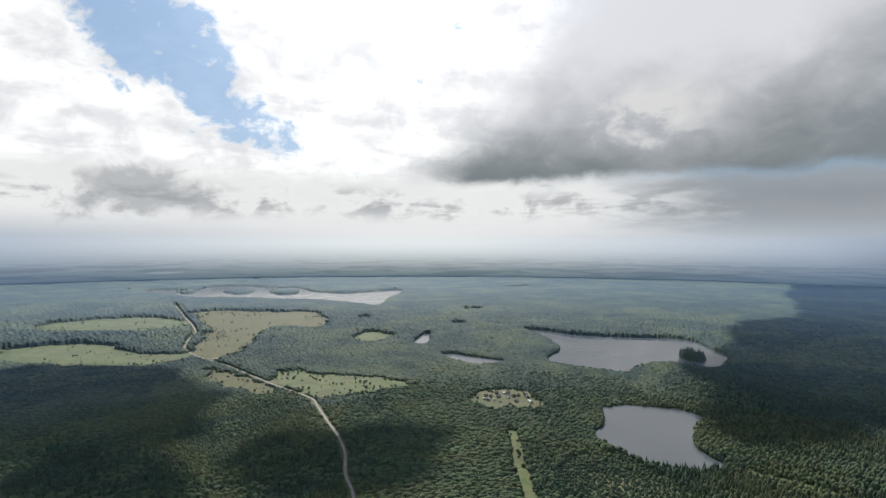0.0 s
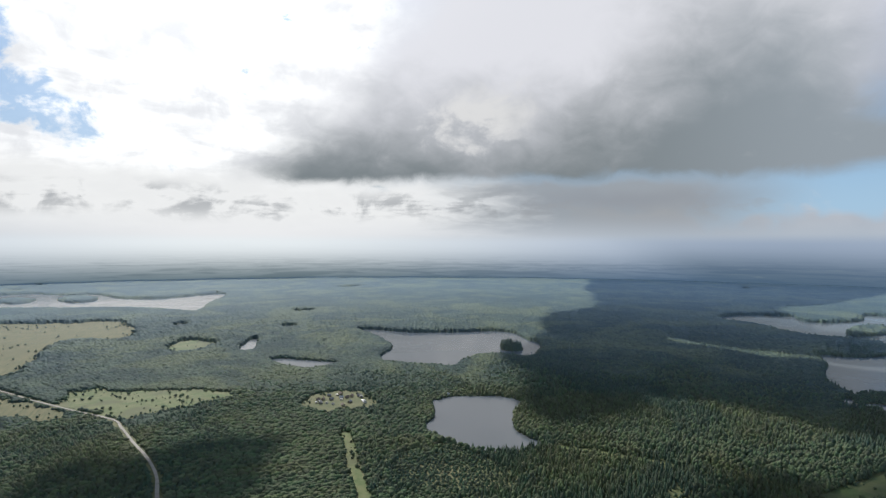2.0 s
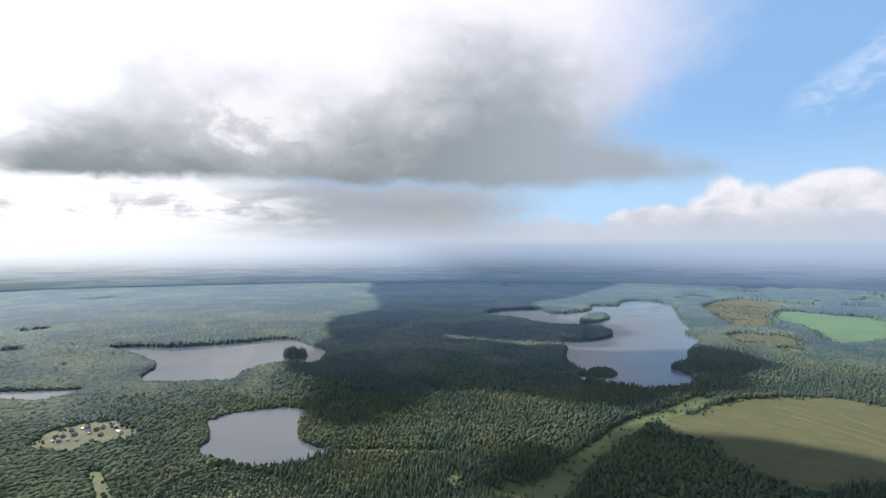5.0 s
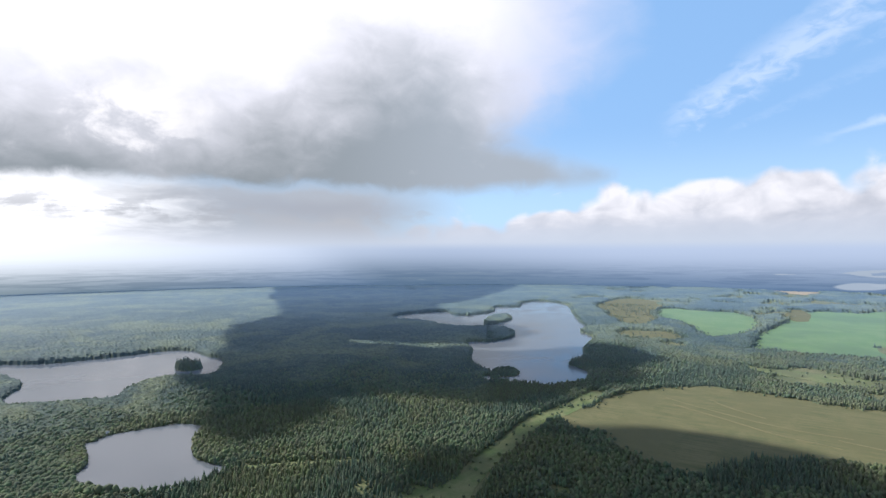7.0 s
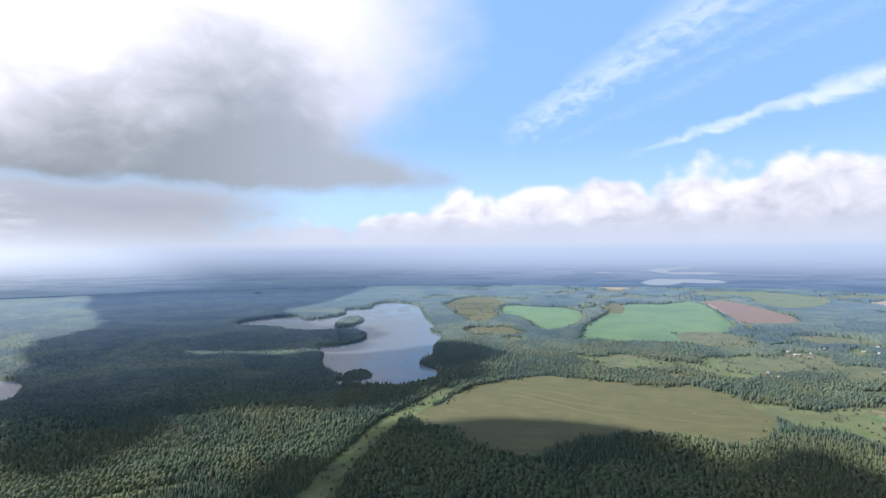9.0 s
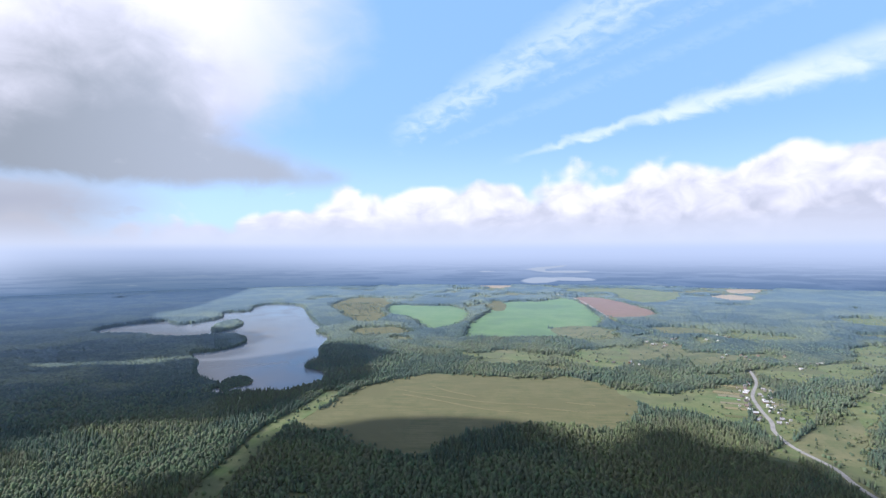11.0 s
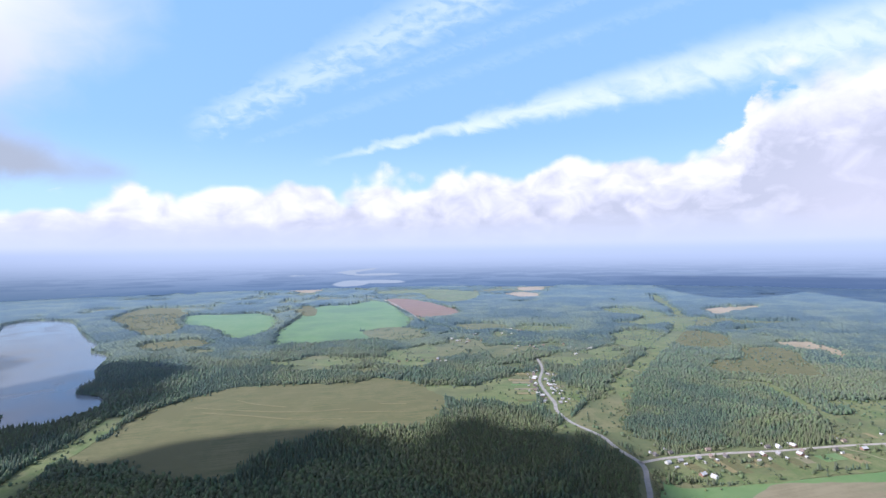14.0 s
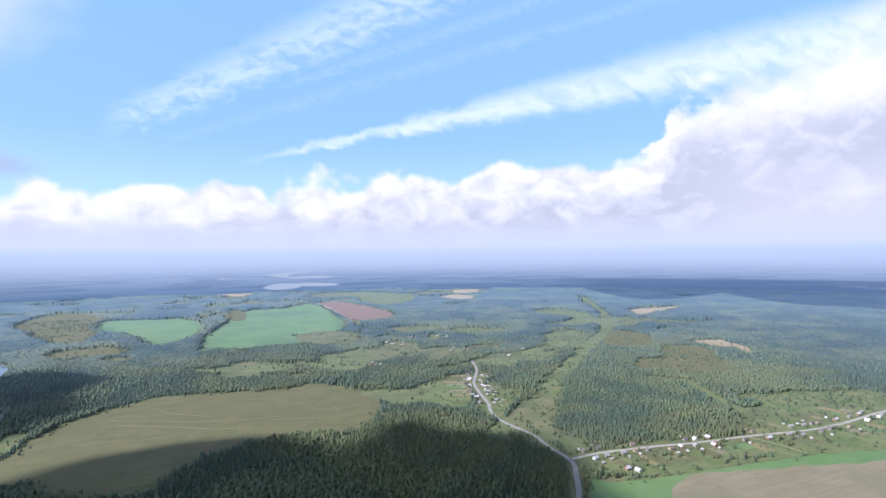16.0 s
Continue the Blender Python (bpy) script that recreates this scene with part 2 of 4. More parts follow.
def surface(name, cols, scale, rough=0.8, spec=0.5, bump=0.0, bump_scale=1.0, island=0.0, stripe=None, tint=(0.47, 0.69, 1.0), blotch=None, crowns=0.0, haze_sheen=1.0):
    """Two or three colours mixed by noise at two scales; scale is the patch size in metres."""
    mat = bpy.data.materials.new(name)
    mat.use_nodes = True
    net = Net(mat.node_tree)
    bsdf = mat.node_tree.nodes["Principled BSDF"]
    geo = net.node("ShaderNodeNewGeometry")
    pos = Val(net, geo.outputs["Position"])
    wide = net.noise(pos, 1.0 / scale, 5.0, 0.6, 0.4)
    fine = net.noise(pos, 7.0 / scale, 4.0, 0.65)
    f = wide * 0.65 + fine * 0.35
    if stripe:
        ang, width, amount = stripe
        x, y, z = net.split(pos)
        s = x * math.cos(ang) + y * math.sin(ang)
        row = net.noise(net.xyz(s * (1.0 / width), (y * math.cos(ang) - x * math.sin(ang)) * (0.05 / width), 0.0), 1.0, 3.0, 0.6)
        f = f * (1.0 - amount) + row * amount
    col = net.mix(net.step(f, 0.36, 0.64), cols[0], cols[1])
    if len(cols) > 2:
        col = net.mix(net.step(net.noise(pos, 0.31 / scale, 4.0, 0.6, 0.6), 0.48, 0.66), col, cols[2])
    if blotch:
        col = net.mix(net.step(net.noise(pos, 0.0035, 5.0, 0.6, 0.8), 0.46, 0.62, 0.0, 0.85), col, blotch)
    if crowns:
        # single crowns of the closed canopy: each its own tone, each a low dome
        v = net.node("ShaderNodeTexVoronoi")
        v.voronoi_dimensions = "2D"
        v.inputs["Scale"].default_value = 1.0 / crowns
        net.plug(pos, v.inputs["Vector"])
        tone, far = Val(net, v.outputs["Color"]), Val(net, v.outputs["Distance"])
        n = net.node("ShaderNodeHueSaturation")
        net.plug(0.66 + net.split(tone)[0] * 0.66, n.inputs["Value"])
        net.plug(col, n.inputs["Color"])
        col = Val(net, n.outputs[0])
        b = net.node("ShaderNodeBump")
        b.inputs["Distance"].default_value = crowns * 0.3
        b.inputs["Strength"].default_value = 0.55
        net.plug(1.0 - far + net.split(tone)[1] * 0.6, b.inputs["Height"])
        net.plug(Val(net, b.outputs[0]), bsdf.inputs["Normal"])
    if island:
        rnd = Val(net, geo.outputs["Random Per Island"])
        n = net.node("ShaderNodeHueSaturation")
        net.plug(0.5 + (rnd - 0.5) * 0.05, n.inputs["Hue"])
        net.plug(0.95 + (rnd - 0.5) * 0.3, n.inputs["Saturation"])
        net.plug(1.0 + (rnd - 0.5) * island, n.inputs["Value"])
        net.plug(col, n.inputs["Color"])
        col = Val(net, n.outputs[0])
    net.plug(col, bsdf.inputs["Base Color"])
    bsdf.inputs["Roughness"].default_value = rough
    bsdf.inputs["Specular IOR Level"].default_value = spec
    # aerial haze put into the surface: blue sheen on an upward normal, strongest far off
    if haze_sheen:
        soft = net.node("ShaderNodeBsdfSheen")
        soft.inputs["Color"].default_value = (*(k * haze_sheen * HAZE_SHEEN for k in tint), 1)
        soft.inputs["Roughness"].default_value = HAZE_SHEEN_ROUGH
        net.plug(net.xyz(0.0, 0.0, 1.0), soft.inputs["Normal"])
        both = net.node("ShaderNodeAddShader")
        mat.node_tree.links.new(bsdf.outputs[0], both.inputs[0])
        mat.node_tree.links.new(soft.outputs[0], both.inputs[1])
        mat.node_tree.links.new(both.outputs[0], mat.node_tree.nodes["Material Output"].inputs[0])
    if bump:
        b = net.node("ShaderNodeBump")
        b.inputs["Distance"].default_value = bump
        b.inputs["Strength"].default_value = 0.6
        net.plug(net.noise(pos, 1.0 / bump_scale, 4.0, 0.6), b.inputs["Height"])
        net.plug(Val(net, b.outputs[0]), bsdf.inputs["Normal"])
    return mat


def water_material():
    mat = bpy.data.materials.new("lake_water")
    mat.use_nodes = True
    net = Net(mat.node_tree)
    bsdf = mat.node_tree.nodes["Principled BSDF"]
    pos = Val(net, net.node("ShaderNodeNewGeometry").outputs["Position"])
    bsdf.inputs["Base Color"].default_value = (0.125, 0.140, 0.155, 1)
    bsdf.inputs["IOR"].default_value = 1.33
    # calm and wind-ruffled patches
    ruffle = net.noise(pos, 0.008, 3.0, 0.6, 0.8)
    net.plug(net.step(ruffle, 0.38, 0.62, 0.07, 0.19), bsdf.inputs["Roughness"])
    b = net.node("ShaderNodeBump")
    b.inputs["Strength"].default_value = 0.03
    b.inputs["Distance"].default_value = 0.15
    net.plug(net.noise(pos, 0.35, 4.0, 0.6), b.inputs["Height"])
    net.plug(Val(net, b.outputs[0]), bsdf.inputs["Normal"])
    return mat


M_ROUGH = surface("rough_meadow", [(0.108, 0.130, 0.056), (0.180, 0.176, 0.088), (0.092, 0.118, 0.052)], 45, 0.85, 0.3, 0.3, 4.0, haze_sheen=0.6)
M_TAN = surface("dry_meadow", [(0.092, 0.108, 0.044), (0.168, 0.156, 0.074), (0.122, 0.124, 0.055)], 40, 0.85, 0.3, 0.3, 3.0, stripe=(0.12, 4.0, 0.5), haze_sheen=0.35)
M_GREEN = surface("green_field", [(0.090, 0.190, 0.048), (0.140, 0.225, 0.075), (0.085, 0.165, 0.055)], 110, 0.7, 0.6, 0.2, 2.0, stripe=(0.4, 7.0, 0.2), haze_sheen=0.6)
M_LUSH = surface("grazed_meadow", [(0.096, 0.148, 0.048), (0.180, 0.192, 0.086), (0.116, 0.132, 0.060)], 40, 0.85, 0.3, 0.3, 3.0, haze_sheen=0.6)
M_SOIL = surface("ploughed_soil", [(0.170, 0.098, 0.058), (0.225, 0.140, 0.088), (0.190, 0.128, 0.072)], 60, 0.8, 0.6, 0.3, 3.0, stripe=(0.5, 8.0, 0.3), haze_sheen=0.6)
M_BROWN = surface("harrowed_field", [(0.190, 0.168, 0.098), (0.250, 0.222, 0.138), (0.180, 0.178, 0.098)], 40, 0.8, 0.5, 0.3, 3.0, stripe=(0.15, 6.0, 0.4), haze_sheen=0.6)
M_HAY = surface("dry_grass", [(0.19, 0.165, 0.075), (0.25, 0.21, 0.10)], 10, 0.8, 0.5, haze_sheen=0.6)
M_STUBBLE = surface("stubble", [(0.300, 0.240, 0.150), (0.360, 0.290, 0.190), (0.260, 0.220, 0.120)], 50, 0.8, 0.6, 0.2, 3.0, haze_sheen=0.6)
M_ROAD = surface("gravel_road", [(0.30, 0.28, 0.25), (0.42, 0.39, 0.35)], 14, 0.85, 0.4, 0.05, 1.0, haze_sheen=0.6)
M_ASPHALT = surface("worn_asphalt", [(0.25, 0.245, 0.235), (0.34, 0.33, 0.31)], 14, 0.85, 0.4, 0.03, 1.0, haze_sheen=0.6)
M_SAND = surface("sandy_shore", [(0.30, 0.26, 0.18), (0.20, 0.20, 0.10)], 12, 0.85, 0.4, 0.05, 1.0, haze_sheen=0.6)
# foliage colours also lean to blue, as haze painted into them
M_SPRUCE = surface("spruce_foliage", [(0.056, 0.088, 0.060), (0.092, 0.126, 0.082), (0.074, 0.110, 0.068)], 60, 0.85, 0.1, island=0.36, blotch=(0.120, 0.136, 0.064), haze_sheen=1.6)
M_BIRCH = surface("birch_foliage", [(0.074, 0.108, 0.062), (0.116, 0.148, 0.080), (0.092, 0.124, 0.066)], 60, 0.85, 0.1, island=0.36, blotch=(0.126, 0.142, 0.066), haze_sheen=1.6)
M_CANOPY = surface("far_canopy", [(0.030, 0.052, 0.042), (0.078, 0.108, 0.070), (0.036, 0.060, 0.046)], 110, 0.85, 0.1, crowns=7.0, blotch=(0.108, 0.132, 0.066), haze_sheen=1.2)
M_BARK = surface("bark", [(0.10, 0.08, 0.06), (0.22, 0.20, 0.18)], 0.6, 0.9, 0.3)
M_WATER = water_material()

# ---- plan: metres, camera over the origin, +y the first heading ----
LAKES = {
    "round_lake": [(290, 975), (305, 980), (335, 990), (400, 975), (430, 965), (450, 915), (410, 870), (385, 820), (375, 780), (380, 740), (385, 715), (340, 715), (295, 730), (255, 780), (240, 810), (240, 845), (270, 890)],
    "wide_lake": [(285, 1850), (355, 1830), (430, 1750), (530, 1720), (620, 1695), (720, 1695), (770, 1630), (760, 1520), (760, 1430), (695, 1320), (650, 1295), (610, 1345), (565, 1360), (510, 1335), (455, 1280), (430, 1255), (360, 1295), (305, 1335), (270, 1375), (295, 1435), (335, 1515), (335, 1620), (320, 1720)],
    "big_lake": [(1725, 1720), (1875, 1775), (2070, 1695), (1970, 1540), (2200, 1500), (2400, 1620), (2500, 1535), (2690, 1625), (2855, 1600), (2765, 1390), (2420, 1185), (2185, 1045), (2005, 925), (1865, 880), (1755, 785), (1550, 725), (1470, 690), (1400, 665), (1305, 655), (1280, 610), (1240, 570), (1180, 550), (1135, 565), (1085, 600), (1070, 650), (1045, 715), (1040, 750), (1100, 760), (1160, 855), (1220, 910), (1325, 985), (1420, 1075), (1480, 1020), (1595, 1015), (1690, 1060), (1800, 1185), (1760, 1250), (1690, 1325), (1695, 1425), (1745, 1550)],
    "island_lake": [(-1800, 3240), (-1710, 3360), (-1520, 3290), (-1545, 3540), (-1320, 3645), (-1125, 3515), (-930, 3485), (-765, 3250), (-550, 3185), (-300, 3390), (-250, 3240), (-290, 2905), (-315, 2565), (-435, 2655), (-665, 2810), (-920, 2855), (-1200, 2935), (-1380, 2925), (-1615, 3080)],
    "forest_pond": [(-85, 1595), (-70, 1725), (-50, 1775), (-40, 1735), (-45, 1600)],
    "reed_pond": [(0, 1430), (25, 1450), (70, 1415), (130, 1380), (155, 1360), (80, 1335), (35, 1370)],
    "far_pond": [(-335, 2120), (-315, 2175), (-290, 2140), (-310, 2080)],
    "long_pond": [(35, 1970), (55, 2025), (90, 1995), (60, 1935)],
}
ISLANDS = {
    "wooded_island": [(640, 1440), (670, 1440), (685, 1395), (660, 1360), (630, 1370), (625, 1400)],
    "long_island": [(1820, 1285), (1975, 1375), (2070, 1400), (2125, 1370), (2050, 1295), (1935, 1250), (1840, 1255)],
    "spit": [(1045, 725), (1115, 770), (1170, 775), (1185, 760), (1150, 710), (1105, 695), (1080, 715)],
    "low_island": [(-1340, 3260), (-1295, 3390), (-1150, 3270), (-1180, 3085)],
    "far_island": [(-1065, 3275), (-1040, 3495), (-890, 3320), (-865, 3105), (-960, 3095)],
    "near_island": [(-1595, 3210), (-1570, 3305), (-1480, 3215), (-1470, 3075)],
}
FIELDS = [  # outline, material, label
    ([(-330, 1110), (-380, 1235), (-350, 1260), (-290, 1225), (-180, 1195), (-105, 1175), (-50, 1135), (-110, 1095), (-205, 1060), (-250, 1050)], M_LUSH, "bright green meadow among dark woods"),
    ([(-770, 1765), (-865, 1945), (-1050, 2245), (-950, 2345), (-740, 2315), (-565, 2305), (-435, 2025), (-440, 1865), (-565, 1885), (-605, 1765), (-555, 1570), (-570, 1415), (-615, 1370), (-695, 1485)], M_TAN, "wide tan and green dry meadow"),
    ([(-1375, 1805), (-1440, 1965), (-1355, 2055), (-1175, 2125), (-995, 2040), (-905, 1875), (-1015, 1800), (-1165, 1770)], M_LUSH, "pale green pasture below a village"),
    ([(-1215, 1355), (-1230, 1490), (-1055, 1560), (-810, 1440), (-665, 1425), (-685, 1340), (-785, 1280), (-965, 1305)], M_LUSH, "bushy green pasture strip"),
    ([(-545, 1255), (-485, 1225), (-405, 1155), (-345, 1090), (-365, 1045), (-440, 1090), (-500, 1155)], M_TAN, "tan overgrown meadow beside a road"),
    ([(-295, 1720), (-255, 1800), (-170, 1755), (-180, 1655), (-245, 1630)], M_LUSH, "small green clearing"),
    ([(900, 462), (975, 455), (1070, 455), (1170, 425), (1275, 315), (1295, 145), (1285, 30), (1320, -25), (1245, -100), (1230, -135), (1120, -140), (1024, -135), (992, -100), (953, -83), (925, -51), (943, -8), (947, 63), (923, 113), (858, 178), (802, 210), (762, 213), (766, 248), (772, 296), (811, 350), (848, 376), (844, 403), (850, 440)], M_TAN, "broad tan-green mown meadow with faint tracks"),
    ([(1230, -125), (1200, -195), (1240, -285), (1295, -400), (1170, -380), (1110, -350), (1035, -300), (1060, -240), (1115, -150)], M_LUSH, "light green pasture beside a hamlet"),
    ([(1872, 334), (2194, 362), (2681, 326), (3172, 278), (3262, 81), (3495, -54), (3172, -143), (2414, -192), (2215, -143), (2150, 19), (1954, 5), (1895, 103), (1883, 236)], M_GREEN, "large bright green crop field"),
    ([(2894, 901), (2887, 727), (2881, 547), (2610, 427), (2405, 389), (2194, 402), (2030, 464), (2153, 548), (2376, 663), (2510, 806)], M_GREEN, "bright green crop field behind a belt of trees"),
    ([(2798, 1225), (3266, 1290), (3371, 1228), (3332, 1125), (3029, 943), (2624, 874), (2329, 749), (2171, 790), (2238, 890), (2616, 1105)], M_TAN, "tan rough grazing near the lake"),
    ([(1891, 767), (2011, 750), (2049, 610), (1926, 525), (1894, 629), (1827, 668)], M_TAN, "reddish tan dry clearing"),
    ([(3504, -133), (3477, -301), (2917, -449), (2608, -440), (2508, -289), (2568, -223)], M_SOIL, "red-brown ploughed field"),
    ([(4300, -93), (4438, -530), (3966, -834), (3387, -672), (3262, -470), (4023, -373), (3956, -204)], M_LUSH, "pale green strip field far off"),
    ([(1575, 309), (1587, 165), (1603, 90), (1565, -27), (1665, -63), (1749, -194), (1641, -207), (1517, -173), (1399, -128), (1499, 13), (1490, 100)], M_LUSH, "sunlit pasture between belts of trees"),
    ([(1488, -1099), (1457, -1222), (1360, -1199), (1152, -1063), (1116, -1045), (1167, -939), (1222, -846), (1318, -911), (1348, -1021)], M_TAN, "tan-green clearing inside the forest"),
    ([(1550, -1301), (1532, -1389), (1339, -1338), (1289, -1267), (1403, -1301), (1443, -1263)], M_STUBBLE, "pale stubble strip at a forest edge"),
    ([(2442, -1653), (2533, -1820), (2537, -2020), (2405, -1862), (2279, -1603)], M_STUBBLE, "pale tan field far in the forest"),
    ([(1813, -1110), (1811, -1206), (1647, -1208), (1525, -1106), (1506, -998), (1602, -967)], M_TAN, "tan rough ground along a cleared strip"),
    ([(570, -320), (660, -370), (630, -375), (625, -460), (625, -610), (625, -750), (610, -925), (575, -925), (595, -685), (605, -555), (615, -485), (545, -410)], M_GREEN, "green strip field beside village gardens"),
    ([(540, -415), (615, -490), (605, -585), (590, -715), (570, -935), (430, -935), (475, -590)], M_BROWN, "brown harrowed field with wheel tracks"),
    ([(725, -370), (740, -430), (735, -570), (745, -725), (805, -745), (865, -855), (945, -880), (920, -970), (885, -1160), (750, -1160), (615, -935), (630, -775), (630, -620), (630, -470), (665, -375)], M_LUSH, "village garden plots and grass"),
    ([(1170, -385), (1325, -420), (1150, -450), (1080, -450), (1010, -400), (945, -345), (1005, -305), (1065, -340)], M_LUSH, "grassy plots round a hamlet street"),
    ([(1410, -500), (1495, -625), (1505, -755), (1390, -690), (1345, -575)], M_LUSH, "green clearing beside a track"),
    ([(70, 1035), (120, 1080), (180, 1035), (185, 990), (120, 970), (75, 990)], M_ROUGH, "allotment clearing in the forest"),
    ([(845, -830), (880, -955), (735, -790), (710, -725), (750, -695), (785, -770)], M_LUSH, "olive rough pasture at a forest edge"),
    ([(515, 445), (550, 470), (575, 460), (555, 430)], M_LUSH, "small grassy glade in the forest"),
    ([(580, 315), (620, 330), (635, 310), (595, 295)], M_LUSH, "narrow grassy glade between spruces"),
    ([(2134, 19), (2200, -136), (2001, -194), (1915, -205), (1855, -102), (1949, -10)], M_ROUGH, "tan weedy ground with ruins beside a crop field"),
    ([(2874, 362), (3236, 359), (3047, 275), (2772, 259), (2730, 307)], M_TAN, "small orange-tan dry patch"),
    ([(4830, 704), (4680, 376), (4405, 418), (4549, 601)], M_STUBBLE, "pale orange strip far off"),
    ([(2183, -353), (2237, -460), (2157, -550), (1957, -530), (2028, -392)], M_ROUGH, "tan grassland beyond the distant village"),
    ([(1975, -477), (2086, -576), (2095, -724), (1984, -791), (1940, -578), (1839, -463)], M_LUSH, "pale green pasture by the distant village"),
    ([(1517, -508), (1547, -639), (1606, -783), (1499, -710), (1388, -570), (1399, -475)], M_LUSH, "green meadow with cottages among trees"),
    ([(2622, -1198), (2601, -1368), (2314, -1379), (2048, -1190), (2064, -1066), (2290, -1245), (2444, -1175)], M_LUSH, "light green meadow strip in the woods"),
    ([(1835, -876), (1906, -1007), (1781, -1031), (1554, -856), (1606, -783)], M_LUSH, "patchy green grassland along the cleared strip"),
    ([(3748, -992), (3889, -1141), (3648, -1216), (3458, -1051)], M_STUBBLE, "pale tan field far in the woods"),
    ([(4388, -1278), (4368, -1487), (4054, -1354), (4051, -1213)], M_STUBBLE, "narrow pale stubble field far off"),
    ([(2195, -1278), (2216, -1378), (2175, -1484), (2012, -1288), (1933, -1172)], M_LUSH, "wide grassy junction of the cleared strip"),
    ([(969, -380), (1086, -508), (929, -449), (838, -413), (754, -416), (737, -388), (823, -364), (893, -337)], M_ROUGH, "weedy rough grass beside the main road"),
    ([(470, 480), (495, 485), (516, 472), (520, 450), (517, 415), (490, 440)], M_LUSH, "olive grassy glade in the forest"),
    ([(433, 540), (457, 536), (481, 542), (469, 520), (448, 514)], M_LUSH, "small sunlit glade between trees"),
]
STRIPS = {  # centre line, width, material, label, name
    "forest_road": ([(-90, 545), (-105, 630), (-125, 690), (-140, 765), (-165, 835), (-195, 900), (-230, 980), (-255, 1030), (-340, 1110), (-435, 1205), (-520, 1295), (-620, 1380), (-725, 1500), (-785, 1655), (-815, 1765), (-910, 1940), (-1045, 2160), (-1275, 2550)], 4.2, M_ROAD),
    "field_track": ([(-610, 1355), (-565, 1400), (-540, 1440)], 6.0, M_ROAD),
    "main_road": ([(560, -255), (595, -310), (660, -345), (710, -365), (775, -360), (830, -360), (905, -340), (975, -340), (1030, -355), (1110, -365), (1210, -385), (1320, -430), (1420, -455), (1525, -470)], 6.8, M_ASPHALT),
    "village_road": ([(715, -365), (725, -420), (725, -510), (720, -590), (720, -695), (715, -810), (725, -900), (755, -1035), (770, -1140)], 6.5, M_ROAD),
    "crossing_track": ([(1425, -560), (1375, -600), (1305, -635), (1250, -655)], 6.0, M_SAND),
    "garden_track": ([(715, -690), (680, -705), (635, -715)], 3.0, M_SAND),
    "field_road": ([(3815, -5), (3410, -135), (2665, -215), (2320, -245), (2020, -340)], 9.0, M_ROAD),
}
CLEARED = {
    "power_line_strip": ([(850, -305), (950, -400), (1065, -505), (1200, -600), (1310, -690), (1480, -830), (1815, -1110), (2095, -1340), (2665, -1595), (3300, -1875)], 46.0, M_LUSH),
    "forest_ride": ([(100, 545), (105, 630), (105, 680), (105, 730), (110, 790), (110, 850)], 15.0, M_LUSH),
    "meadow_edge_strip": ([(495, 395), (523, 417), (635, 453), (718, 466), (790, 479), (845, 488), (919, 479), (1000, 475), (1083, 480)], 36.0, M_LUSH),
    "second_strip": ([(1125, -810), (1080, -860), (985, -835), (875, -800), (790, -790), (735, -790)], 26.0, M_LUSH),
    "lake_glade": ([(400, 700), (445, 665), (475, 633), (492, 618), (515, 600)], 12.0, M_LUSH),
}
BELTS = [  # belts of trees between open ground: centre line, width
    ([(660, 425), (720, 440), (770, 452)], 22),
    ([(1885, 345), (2160, 370), (2375, 360)], 34), ([(1670, 225), (1690, 60), (1730, -110), (1945, -330)], 70),
    ([(1405, 185), (1330, 75), (1355, -25), (1250, -125), (1295, -215)], 52), ([(1130, 475), (1195, 438), (1260, 385), (1355, 300), (1480, 220)], 24),
    ([(1380, -190), (1420, -310), (1470, -410), (1540, -500)], 85), ([(1215, -455), (1300, -520), (1360, -590)], 60),
    ([(1415, 655), (1510, 605), (1610, 515), (1720, 375)], 120), ([(1925, -305), (2015, -475), (1810, -635), (1655, -720)], 60),
]

# ---- plan helpers ----
def hash2(ix, iy, seed):
    h = (ix.astype(np.int64) * 374761393 + iy.astype(np.int64) * 668265263 + seed * 974634541) & 0x7FFFFFFF
    h = ((h ^ (h >> 13)) * 1274126177) & 0x7FFFFFFF
    return ((h ^ (h >> 16)) & 0xFFFFFF) / float(0xFFFFFF)


def value_noise(x, y, size, seed=0):
    """Smooth noise 0 to 1 with cells of that size in metres."""
    x, y = np.asarray(x) / size, np.asarray(y) / size
    ix, iy = np.floor(x), np.floor(y)
    u, v = x - ix, y - iy
    u, v = u * u * (3 - 2 * u), v * v * (3 - 2 * v)
    a, b = hash2(ix, iy, seed), hash2(ix + 1, iy, seed)
    c_, d = hash2(ix, iy + 1, seed), hash2(ix + 1, iy + 1, seed)
    return (a * (1 - u) + b * u) * (1 - v) + (c_ * (1 - u) + d * u) * v


def fractal(x, y, size, seed=0, octaves=4):
    total, amp, norm = 0.0, 1.0, 0.0
    for k in range(octaves):
        total = total + amp * value_noise(x, y, size / 2 ** k, seed + 17 * k)
        norm += amp
        amp *= 0.5
    return total / norm


